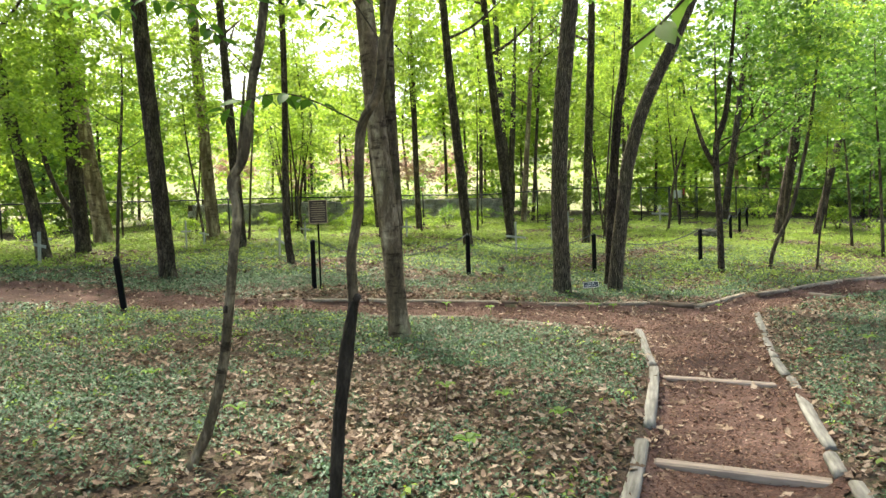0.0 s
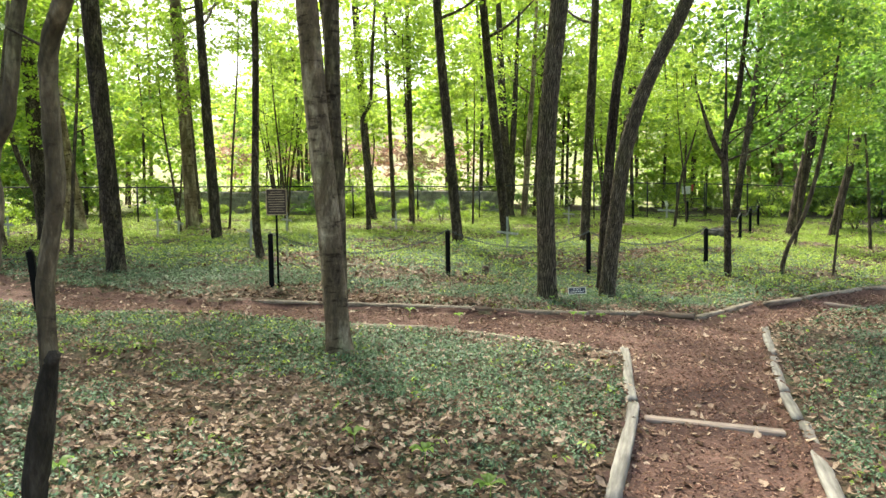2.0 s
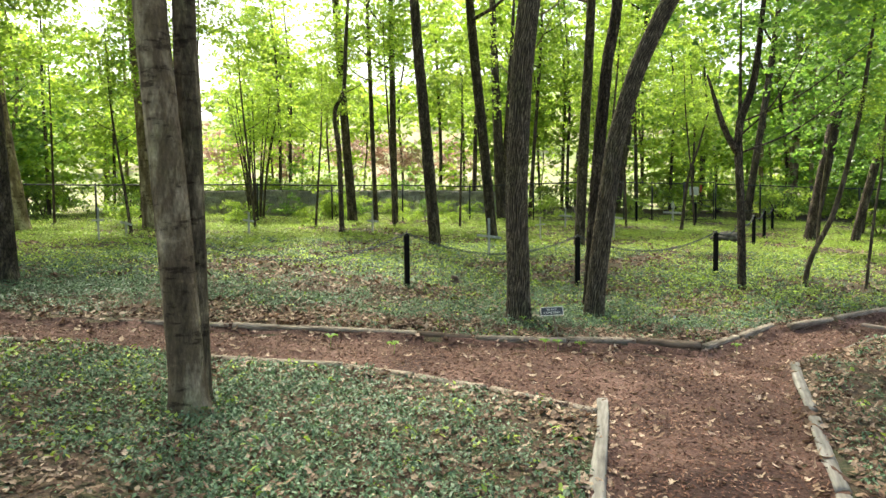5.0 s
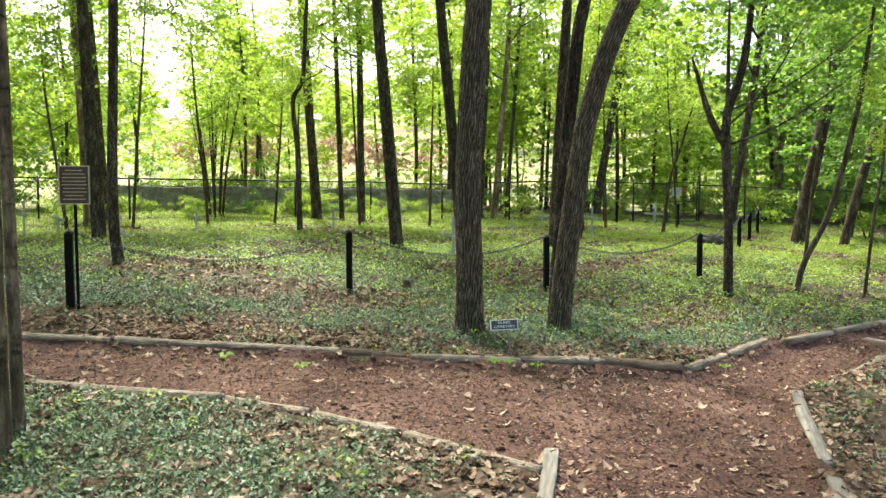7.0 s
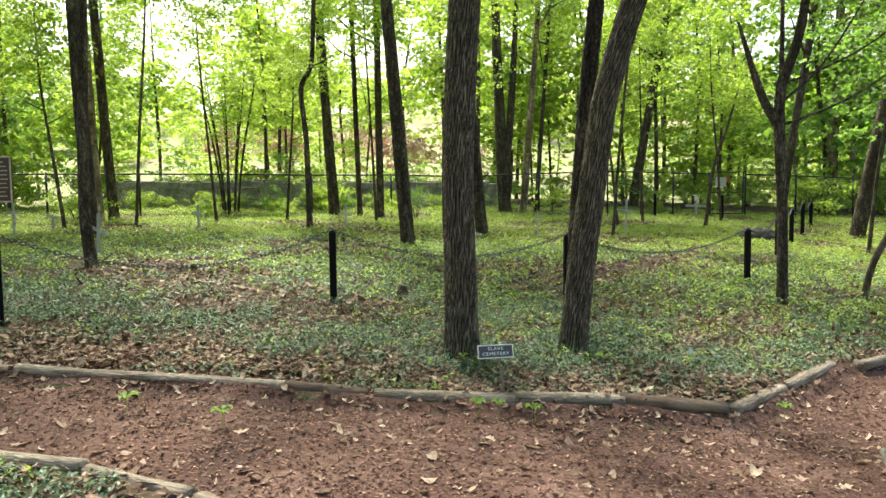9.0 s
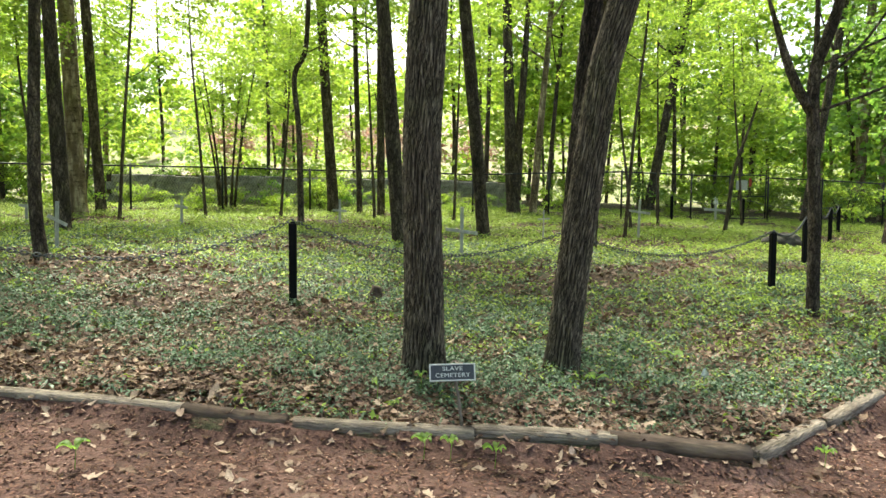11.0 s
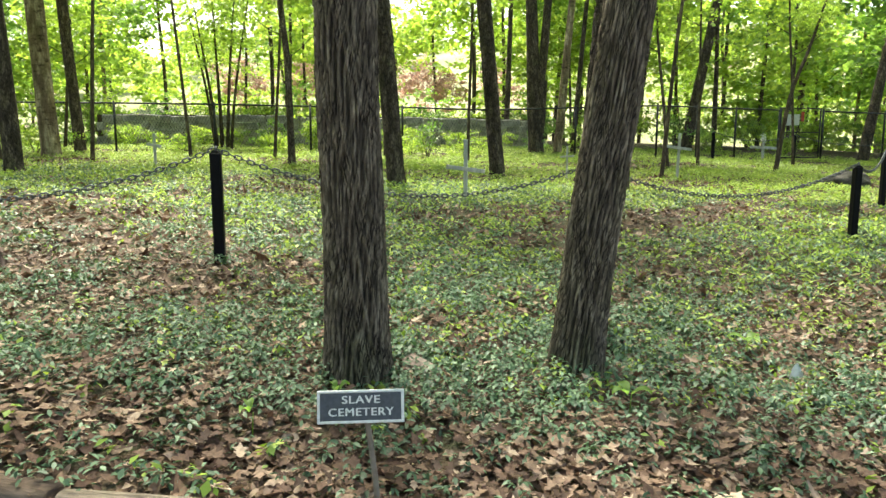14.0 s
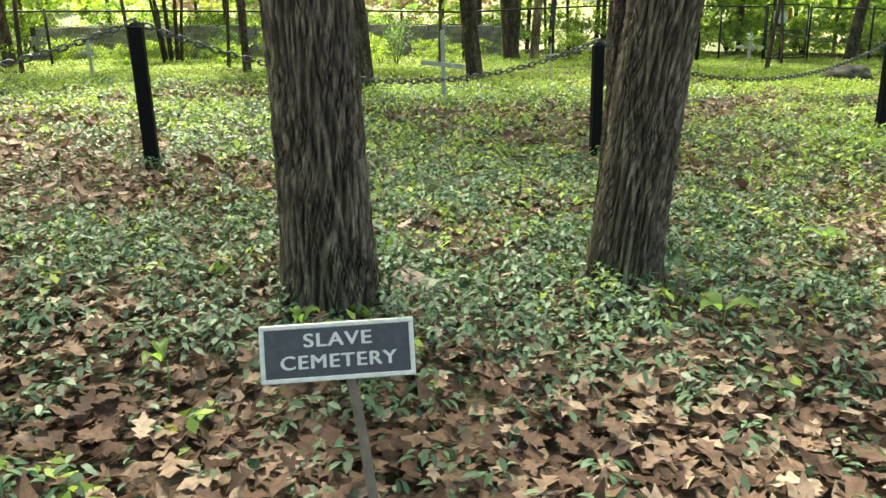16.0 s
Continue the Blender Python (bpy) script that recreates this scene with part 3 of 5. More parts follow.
# crooked saplings close to the path
sapling_a = tree("crooked young tree with mottled brown bark", [(-1.27, 4.98, 0), (-1.07, 4.98, 0.15), (-0.945, 4.98, 0.58), (-0.89, 4.98, 0.93), (-0.84, 4.98, 1.29), (-0.805, 4.98, 1.56), (-0.83, 4.98, 1.75), (-0.74, 4.98, 1.91), (-0.67, 4.98, 2.34), (-0.59, 5.0, 2.75), (-0.4, 5.1, 4.3)],
     [0.04, 0.033, 0.03, 0.027, 0.018], BARK_MOTTLED, [("under", 0.9, 0.3, 5.6, 0.62)], [(0.42, 0.1, 0.02, 0.75, 0.022), (0.75, -0.5, -0.4, 0.3, 0.01)], 0.003, 18, 0.05)
part("knot", raw_mesh("knot", *tube(np.array([(0.372, -0.005, 1.0), (0.376, 0, 1.03), (0.384, 0, 1.05)]), [0.031, 0.036, 0.032], 14, 0.004), BARK_BLACK), sapling_a, "dark ring-like knot on the stem")
sapling_b = tree("crooked young tree with a dark knot", [(-0.06, 3.91, 0), (0.004, 3.91, 0.48), (0.055, 3.91, 0.83), (0.1, 3.91, 1.08), (0.1, 3.91, 1.3), (0.15, 3.9, 1.55), (0.16, 3.88, 1.75), (0.19, 3.84, 1.92), (0.28, 3.78, 2.06), (0.31, 3.74, 2.25), (0.37, 3.7, 2.49), (0.5, 3.6, 3.6)],
     [0.027, 0.026, 0.025, 0.023, 0.015], BARK_MOTTLED, [("under", 0.7, 0.4, 5.2, 0.5)], (), 0.003, 18, 0.04)
low = spline([(-0.002, 0, -0.05), (0.032, -0.004, 0.28), (0.064, -0.004, 0.63), (0.115, -0.004, 0.99), (0.163, -0.006, 1.25), (0.182, -0.012, 1.29), (0.19, -0.02, 1.3)], 30)
part("lower_stem", raw_mesh("lower_stem", *tube(low, [0.036, 0.033, 0.032, 0.032, 0.037, 0.02], 16, 0.004, seed=8), BARK_BLACK), sapling_b, "blackened lower stem broken off at a knot")
# inside and around the burial ground
# the deep crown, high above the view, is added to shade ground further right
tree("forked tree with a broken dead limb", [(6.98, 18.4, 0), (6.95, 18.4, 1.2), (6.88, 18.4, 2.85), (7.04, 18.4, 3.46), (7.2, 18.4, 4.2), (7.5, 18.5, 7)], [0.088, 0.08, 0.074, 0.046, 0.03], BARK_DARK,
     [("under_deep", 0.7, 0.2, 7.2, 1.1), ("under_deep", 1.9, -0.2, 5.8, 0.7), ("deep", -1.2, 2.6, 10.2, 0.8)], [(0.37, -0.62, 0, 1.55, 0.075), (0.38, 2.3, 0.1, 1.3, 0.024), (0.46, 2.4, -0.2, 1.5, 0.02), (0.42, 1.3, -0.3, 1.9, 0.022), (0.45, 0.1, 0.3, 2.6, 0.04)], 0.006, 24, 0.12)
tree("thin leaning sapling with bare lower stem", [(8.4, 18.95, 0), (8.55, 18.95, 0.35), (9.0, 18.95, 1.35), (9.45, 19, 3.2), (9.7, 19.1, 4.7), (9.9, 19.2, 6)], [0.055, 0.05, 0.04, 0.02], BARK_THIN, [("under", 1.4, 0.2, 6.0, 0.7)], (), 0, 10, 0.15)
tree("very thin sapling with a few leaves", [(9.44, 18.6, 0), (9.58, 18.6, 1.2), (9.7, 18.6, 2.1), (9.75, 18.6, 3.2)], [0.032, 0.026, 0.014], BARK_THIN, [("under", 0.3, 0, 2.9, 0.22), ("under", 0.3, 0, 3.9, 0.4)], (), 0, 8, 0.2)
tall(DARK, -4.0, 18.2, 0.1, (-3.98, 5.4), BARK_DARK, 11, 0.004, 20, crown=0.8, bend=-0.1)
tall(DARK, 0.55, 22.9, 0.165, (0.08, 6.5), BARK_DARK, 13, 0.008, 24)
tall(DARK, 4.55, 24.4, 0.16, (4.92, 7.8), BARK_DARK, 13, 0.008, 20)
tall("leaning tree with furrowed dark bark", 2.1, 25.8, 0.175, (1.45, 7.6), BARK_DARK, 13, 0.008, 24)
tall(DARK, -5.9, 15.2, 0.19, (-6.22, 5.9), BARK_DARK, 13, 0.012, 40, crown=1.1)
tall(DARK, -6.72, 22.4, 0.165, (-7.02, 7.5), BARK_DARK, 12.5, 0.006, 20)
tall(GREY, -9.15, 26.4, 0.24, (-9.5, 8.6), BARK_GREY, 14, 0.004, 20)
tall(DARK, -9.7, 28.2, 0.165, (-10.1, 7.5), BARK_DARK, 13)
tall(DARK, -10.9, 18.8, 0.19, (-11.9, 6.0), BARK_DARK, 12, 0.006, 20, extra=[("under", 0.6, -1.2, 3.8, 0.9), ("under", -1.2, 0.4, 4.6, 0.9), ("under", 0.9, -0.4, 6.2, 0.9)])
tall(DARK, -11.1, 21.0, 0.23, (-11.55, 8.7), BARK_DARK, 13, 0.006, 20, extra=[("under", 1.2, -0.8, 5.2, 0.9), ("under", -0.6, -0.6, 7.0, 0.9), ("under", 2.0, 0.2, 7.6, 0.8)])
tall(GREY, -12.4, 24.6, 0.33, (-13.0, 5.4), BARK_GREY, 14)
tree("thin leaning tree with bare stem", [(-12.2, 23.5, 0), (-12.9, 23.5, 1.9), (-13.6, 23.5, 3.4), (-14.2, 23.5, 6)], [0.09, 0.08, 0.07, 0.04], BARK_THIN, [("under", -1.8, 0, 6.2, 0.9)], (), 0, 10, 0.25)
tall(DARK, -3.5, 31.8, 0.2, (-3.95, 8.4), BARK_DARK, 14)
tree("thin crooked dark tree", [(-2.7, 26.1, 0), (-2.74, 26.1, 3.0), (-2.86, 26.1, 4.5), (-2.56, 26.1, 5.2), (-2.45, 26.1, 6.9), (-2.3, 26.2, 9)], [0.085, 0.075, 0.07, 0.06, 0.03], BARK_DARK, [("under", 0.4, 0, 8.6, 1.0), ("under", -0.4, 0.3, 4.6, 0.5)], [(0.55, 0.9, 0, 0.5, 0.02)], 0, 12, 0.15)
tall("slender tree by the fence", -2.5, 31.5, 0.105, (-2.68, 8.0), BARK_DARK, 11, crown=0.7)
tall("slender tree by the fence", -1.7, 31.2, 0.14, (-1.74, 8.3), BARK_DARK, 12, crown=0.8)
tree("twin-stemmed tree with dark bark", [(2.6, 35.4, 0), (2.45, 35.4, 3.0), (2.25, 35.4, 8.4), (2.1, 35.6, 13)], [0.26, 0.2, 0.17, 0.08], BARK_DARK, [("canopy", -0.3, 0, 12, 1.0), ("canopy", 1.2, 0.4, 13, 1.0)], [(0.05, 0.3, 0.0, 2.2, 0.2), (0.11, 0.62, 0.1, 8.8, 0.19)], 0, 16, 0.25)
tall("slender tree with pale bark", 3.3, 35.9, 0.15, (3.85, 8.1), BARK_GREY, 12, crown=0.8)
tall("slender dark tree beyond the fence", 3.85, 36.6, 0.1, (4.35, 8.3), BARK_DARK, 11, crown=0.7)
tall(DARK, 13.3, 29.6, 0.23, (14.62, 7.6), BARK_DARK, 12.5, 0.006, 20, "deep", 0.9)
tall("leaning slender dark tree", 14.9, 29.8, 0.15, (16.2, 5.4), BARK_DARK, 11, kind="deep", crown=0.8)
tall(DARK, 14.2, 38.2, 0.19, (15.4, 9.1), BARK_DARK, 13, kind="deep")
tall(GREY, 19.0, 44.6, 0.28, (19.3, 11), BARK_GREY, 15, kind="deep")
tall("leaning tree beyond the fence", 8.7, 42.0, 0.24, (10.3, 10.8), BARK_DARK, 14, kind="deep")
tree("thin sapling with sparse leaves", [(9.2, 31.0, 0), (9.45, 31, 2.4), (9.85, 31, 3.7), (10.2, 31, 5)], [0.06, 0.05, 0.03], BARK_THIN, [("under", 0.9, 0, 4.4, 0.45)], (), 0, 8, 0.3)
# stems behind the start of the walk, whose boughs reach over it
near_tree = tall(DARK, 3.6, -1.4, 0.17, (3.7, 5.5), BARK_DARK, 11, 0.006, 24)
tall(DARK, -2.6, -2.2, 0.17, (-2.5, 5.5), BARK_DARK, 12, 0.006, 24)
# unseen tree left of the path, added with deep crowns to shade the bank
tall(DARK, -5.4, 5.6, 0.2, (-5.5, 6), BARK_DARK, 12, 0.006, 20, crown=1.2, extra=[("deep", 1.6, 2.0, 7.6, 1.0), ("deep", 2.6, -0.6, 8.6, 0.9)])
tall(DARK, 9.5, 5.5, 0.2, (9.9, 6), BARK_DARK, 13)
tall(DARK, -9.5, 4.5, 0.2, (-9.8, 6), BARK_DARK, 13)


def twig(root, points, n, size, mat, radius=0.004, first=0.25):
    """A thin shoot of a tree through places in the world, with pointed leaves along it."""
    o = np.array(root.location)
    line = spline(np.array(points) - o, 48)
    bough = part("twig", raw_mesh("twig", *tube(line, [radius, radius * 0.8, radius * 0.4], 6), BARK_THIN), root)
    g = np.random.default_rng(n + int(size * 1000))
    for k in range(n):
        u = first + (1 - first) * (k + 0.5) / n
        p = line[int(u * 47)]
        a = k * 2.1 + g.uniform(-0.5, 0.5)
        blade = []
        for w_ in np.linspace(0, 1, 6):
            half = size * 0.27 * math.sin(math.pi * (0.04 + 0.94 * w_)) ** 0.75
            for s_ in (-1, 0, 1):
                blade.append((0.012 + size * w_, s_ * half, -0.35 * size * w_ * w_ + (0.06 * size if s_ else 0)))
        m = np.array((Euler((g.uniform(-0.5, 0.5), g.uniform(-0.1, 0.6), a))).to_matrix())
        q = np.array([(i * 3 + s_, i * 3 + s_ + 1, i * 3 + s_ + 4, i * 3 + s_ + 3) for i in range(5) for s_ in (0, 1)])
        part("leaf", raw_mesh("leaf", np.array(blade) @ m.T + p, q, mat), bough)


twig(sapling_b, [(0.19, 3.84, 1.92), (-0.1, 3.85, 2.06), (-0.32, 3.9, 2.07), (-0.52, 3.86, 1.98)], 16, 0.095, LEAF_NEAR)
twig(sapling_b, [(0.31, 3.74, 2.25), (0.05, 3.75, 2.62), (-0.15, 3.85, 2.58), (-0.3, 3.8, 2.46)], 10, 0.09, LEAF_NEAR)
twig(sapling_a, [(-0.66, 4.98, 2.4), (-1.1, 5.1, 2.88), (-1.35, 5.0, 2.9), (-1.6, 4.9, 2.8)], 22, 0.1, LEAF_NEAR)
twig(sapling_a, [(-0.55, 5.02, 3.0), (-0.45, 5.1, 2.96), (-0.3, 5.0, 2.84), (-0.12, 4.95, 2.66)], 12, 0.085, LEAF_NEAR)
twig(near_tree, [(3.66, -1.4, 4.4), (2.8, 0.6, 4.1), (1.9, 1.9, 3.2), (1.45, 2.6, 2.35), (1.32, 2.75, 2.1), (1.16, 2.82, 1.97)], 20, 0.115, LEAF_GREEN, 0.01, 0.84)
twig(near_tree, [(1.6, 2.35, 2.7), (1.5, 2.6, 2.35), (1.42, 2.7, 2.12)], 9, 0.13, LEAF_NEAR, 0.005, 0.3)
twig(near_tree, [(3.66, -1.4, 4.5), (2.6, 0.8, 4.2), (1.5, 2.1, 3.1), (0.85, 2.6, 2.45), (0.66, 2.68, 2.2)], 12, 0.11, LEAF_GREEN, 0.01, 0.86)

# many-stemmed thicket beyond the fence
root = thing("thicket", -7.7, 32.6, gz(-7.7, 32.6), "many-stemmed leafy thicket beyond the fence", "shrub")
for k in range(9):
    a = k * 0.7
    st = tube(spline([(0.25 * math.cos(a), 0.25 * math.sin(a), -0.1), (0.5 * math.cos(a), 0.4 * math.sin(a), 2), (1.1 * math.cos(a), 0.8 * math.sin(a), 5)], 8), [0.05, 0.035, 0.012], 7)
    part("stem", raw_mesh("stem", *st, BARK_THIN), root)
for k, (x, z, s) in enumerate(((-0.7, 3.4, 0.8), (0.8, 4.0, 0.8), (0, 5.4, 0.9))):
    part("crown", CROWN["under", k], root, at=Matrix.LocRotScale((x, 0, z), None, (s, s, s)))

# the woods beyond the fence
TRUNK = {}
for i in range(3):
    g = random.Random(i)
    line = spline([(0, 0, -0.3), (g.uniform(-.2, .2), 0, 3), (g.uniform(-.5, .5), g.uniform(-.3, .3), 7), (g.uniform(-.6, .6), 0, 12)], 12)
    TRUNK[i] = raw_mesh("wood_trunk", *tube(line, [0.11, 0.09, 0.07, 0.03], 9, seed=i), (BARK_DARK, BARK_GREY, BARK_DARK)[i])


def fence_y(x):
    return 27.9 + 0.335 * (x + 15.6)


def wood_tree(x, y, size, kind, i, low, label):
    root = thing("tree", x, y, gz(x, y), label, "tree", "woods beyond the fence")
    root.scale = (size, size, size)
    root.rotation_euler = (0, 0, x * 3.1 + y)
    part("trunk", TRUNK[i], root)
    g = random.Random(int(x * 31 + y * 17))
    part("crown", CROWN[kind, i], root, at=Matrix.LocRotScale((g.uniform(-.5, .5), g.uniform(-.5, .5), low), Euler((0, 0, g.uniform(0, 6))), None))
    if g.random() < 0.6:
        part("crown", CROWN[kind, (i + 1) % 3], root, at=Matrix.LocRotScale((g.uniform(-.9, .9), g.uniform(-.9, .9), low + 4.5), Euler((0, 0, g.uniform(0, 6))), (0.8, 0.8, 0.8)))


def deep_wood(x, y):
    """Whether a place lies in the shaded wood past the gate."""
    return x > 14.5 + (y - 40) * 0.38


wood_bush = []
g = random.Random(5)
for k in range(124):
    x = g.uniform(-42, 56)
    y = fence_y(x) + 4.0 + abs(g.gauss(0, 1)) * 17
    if deep_wood(x, y):
        wood_tree(x, y, g.uniform(0.8, 1.2), g.choice(("wood", "wood", "under_deep")), g.choice((1, 1, 2)), g.uniform(2.4, 6.5), "wood-edge tree in full green leaf")
    elif x > 4 + (y - 38) * 0.2 or x < -13:
        wood_tree(x, y, g.uniform(0.7, 1.05), "wood", g.choice((0, 2, 1)), g.uniform(2.2, 7.5), "wood-edge tree in bright green leaf")
    elif g.random() < 0.6:
        wood_tree(x, y + 2, g.uniform(0.6, 0.95), "wood", g.choice((0, 2, 0)), g.uniform(5.5, 10.5), "young tree in bright spring leaf")


for k in range(13):
    x = g.uniform(15, 46)
    y = fence_y(x) + g.uniform(3, 20)
    if deep_wood(x, y):
        wood_tree(x, y, g.uniform(1.1, 1.4), "wood", 1, g.uniform(3.5, 8.0), "tall wood-edge tree in full green leaf")
for k in range(9):
    x = 1.0 + k * 1.75 + g.uniform(-0.5, 0.5)
    wood_tree(x, fence_y(x) + 6 + (k * 7 % 5) * 3.4, g.uniform(0.95, 1.1), "wood", (0, 2, 0)[k % 3], g.uniform(8.6, 10.6), "tall tree with a high crown in spring leaf")
for x, y, low in ((-1.0, 46, 5.2), (1.6, 51, 6.0), (-4.0, 53, 6.4), (3.6, 56, 6.0), (-9.0, 56, 7.0)):
    wood_tree(x, y, g.uniform(1.0, 1.2), "wood", 2, low, "spreading tree in spring leaf on the slope")
for k in range(28):
    x = -32 + k * 1.75 + g.uniform(-0.6, 0.6)
    wood_bush.append((x, fence_y(x) + g.uniform(6.6, 10), g.uniform(0.9, 1.5), k % 3))


BUSH_STEM = raw_mesh("bush_stem", *tube(np.array([(0, 0, -0.05), (0.25, 0, 0.5), (0.6, 0, 1.1)]), [0.025, 0.018, 0.006], 6), BARK_THIN)


def bush(x, y, size, i, label="low leafy bush at the wood's edge"):
    root = thing("bush", x, y, gz(x, y), label, "bush", "bushes along the fence")
    root.scale = (size, size, size)
    for a in (0.3, 1.8, 3.1, 4.6):
        part("stem", BUSH_STEM, root, at=pose(0, 0, 0, 0, 0, math.degrees(a)))
    part("crown", CROWN["bush", i], root, at=pose(0, 0, 0.8, 0, 0, x * 50))


for x, y, size, i in wood_bush:
    bush(x, y, size, i, "leafy bush on the slope past the old wall")
for k in range(46):
    x = g.uniform(-30, 38) if k % 2 else g.uniform(13, 38)
    d = g.uniform(1.5, 4.5) if x < 13 else g.uniform(0.9, 9)
    bush(x, fence_y(x) + d, g.uniform(0.55, 1.25) * (0.85 if x < 13 else 1.6), g.choice((0, 1, 2)) if x > 13 else g.choice((0, 1, 1)))
for x, y, s in ((-7.3, 29.4, 0.45), (-4.9, 30.2, 0.5), (-1.0, 31.4, 0.5), (-10.6, 27.6, 0.6), (0.6, 31.8, 0.4), (-15.5, 25.5, 0.7), (-18, 24, 0.8), (17.5, 33, 0.9), (19.5, 30, 1.0), (16.5, 27.5, 0.6)):
    bush(x, y, s, 1, "small leafy bush before the fence")
# understorey before the fence, with sprays of leaves at head height and above
for k, (x, y, h, s, kind) in enumerate(((-13.6, 19.6, 3.2, 0.9, "under"), (-8.2, 17.4, 4.6, 0.8, "under"), (-8.6, 24.2, 4.4, 0.8, "under"), (-4.2, 28.6, 4.4, 0.8, "under"), (0.9, 29.8, 4.6, 0.8, "under"), (6.3, 30.3, 4.2, 0.8, "under"),
                                       (11.5, 25.2, 4.4, 0.9, "under_deep"), (12.8, 21.5, 4.2, 0.9, "under_deep"), (17.0, 25.5, 3.4, 1.1, "under_deep"), (16.6, 32.5, 3.4, 1.1, "under_deep"), (10.6, 34.0, 5.4, 0.8, "under"), (20.0, 35.0, 3.2, 1.2, "under_deep"), (-17.0, 24.0, 3.2, 1.1, "under"), (-20.5, 20.0, 3.6, 1.2, "under"), (-11.0, 29.2, 4.0, 0.9, "under"), (-13.5, 28.0, 4.8, 1.0, "under"), (-6.0, 27.5, 5.6, 0.8, "under"), (-7.6, 25.8, 6.6, 0.8, "under"), (-1.4, 29.0, 6.2, 0.8, "under"), (7.6, 33.2, 5.6, 0.9, "under"), (5.6, 26.6, 6.0, 0.7, "under"), (13.8, 25.0, 5.6, 0.9, "under_deep"), (-15.0, 22.0, 5.4, 1.0, "under"))):
    lean = 0.5 * math.sin(k * 2.3)
    tree("slim understorey tree in spring leaf", [(x, y, 0), (x + lean * 0.4, y, h * 0.5), (x + lean, y, h), (x + lean * 1.2, y, h + 2.0)], [0.05, 0.04, 0.03, 0.012], BARK_THIN,
         [(kind, lean, 0, h + 0.4, s), (kind, lean * 1.3 + 0.5, 0.4, h + 2.2, s * 0.8)], [(0.5, 0.9, 0.2, 0.7, 0.014), (0.6, -0.9, -0.2, 0.7, 0.014)], 0, 8, 0.3, group="understorey trees")
for x, y, s in ((-13, 54, 0.9), (-6, 58, 1.0), (-20, 60, 1.1), (-3, 50, 0.7), (-10, 64, 1.1), (-1, 62, 1.0)):
    root = thing("blossom_tree", x, y, gz(x, y), "small tree in dusky pink blossom on the slope", "tree", "blossoming trees")
    root.scale = (s, s, s)
    part("trunk", TRUNK[1], root, at=Matrix.Diagonal((0.6, 0.6, 0.35, 1)))
    part("crown", CROWN["pink", 0], root, at=pose(0, 0, 4))
# far woods on the hill
far = []
fg = np.random.default_rng(3)
for k in range(170):
    x, y = fg.uniform(-230, 230), fg.uniform(95, 240)
    if abs(x + 12) < 16 and y < 120:
        continue
    v, f = sprays(22, 18, 5.5, 5.5, 5, 1.35, 2.0, seed=200 + k)
    far.append((v + np.array([x, y, float(land(np.array([x]), np.array([y]))[0]) + 4.5]), f))
tagged(new("far_woods", raw_mesh("far_woods", *joined(*far), LEAF_SPRING)), "distant woods in spring leaf on the hillside", "woods", kind="stuff")


# ---- fence, posts and chain ----
def rod(a, b, r, seg=8):
    return tube(np.array([a, b], float), [r, r], seg)


def fence_h(x):
    """Height of the top rail, taller towards the gate."""
    return 1.47 + 0.3 * min(max((x - 1) / 6, 0), 1)


fence = tagged(new("chain_link_fence"), "black chain-link fence with round posts and top rail", "fence", kind="structure")
post_mesh = raw_mesh("fence_post", *joined(tube(np.array([(0, 0, -0.1), (0, 0, 1.5)]), [0.036, 0.036], 10), tube(np.array([(0, 0, 1.49), (0, 0, 1.55)]), [0.036, 0.012], 10)), FENCE_BLACK)
GATE = (10.9, 12.5)
xs = [x for x in np.arange(-31.6, 34, 2.73) if not GATE[0] - 0.6 < x < GATE[1] + 0.6] + [8.0]
xs = sorted(xs + list(GATE))
for x in xs:
    part("post", post_mesh, fence, at=Matrix.Translation((x, fence_y(x), gz(x, fence_y(x)))) @ Matrix.Diagonal((1, 1, fence_h(x) / 1.47, 1)))
wires = []
for a, b in zip(xs, xs[1:]):
    za, zb = gz(a, fence_y(a)), gz(b, fence_y(b))
    if a == GATE[0]:
        continue
    part("top_rail", raw_mesh("top_rail", *rod((a, fence_y(a), za + fence_h(a)), (b, fence_y(b), zb + fence_h(b)), 0.027), FENCE_BLACK), fence)
    n = int((b - a) / 0.085)
    for i in range(n):
        for sgn in (1, -1):
            x0 = a + (b - a) * i / n
            x1 = x0 + sgn * 0.75
            lo, hi = 0.05, fence_h(a) - 0.01
            if x1 > b or x1 < a:
                lim = b if x1 > b else a
                hi = lo + (hi - lo) * (lim - x0) / (x1 - x0)
                x1 = lim
            if hi - lo < 0.05:
                continue
            z0, z1 = za + (zb - za) * (x0 - a) / (b - a), za + (zb - za) * (x1 - a) / (b - a)
            wires.append(tube(np.array([(x0, fence_y(x0) + 0.03, z0 + lo), (x1, fence_y(x1) + 0.03, z1 + hi)]), [0.0042, 0.0042], 3, cap=False))
ob = part("wire_mesh", raw_mesh("wire_mesh", *joined(*wires), FENCE_BLACK), fence)
tagged(ob, kind="stuff")

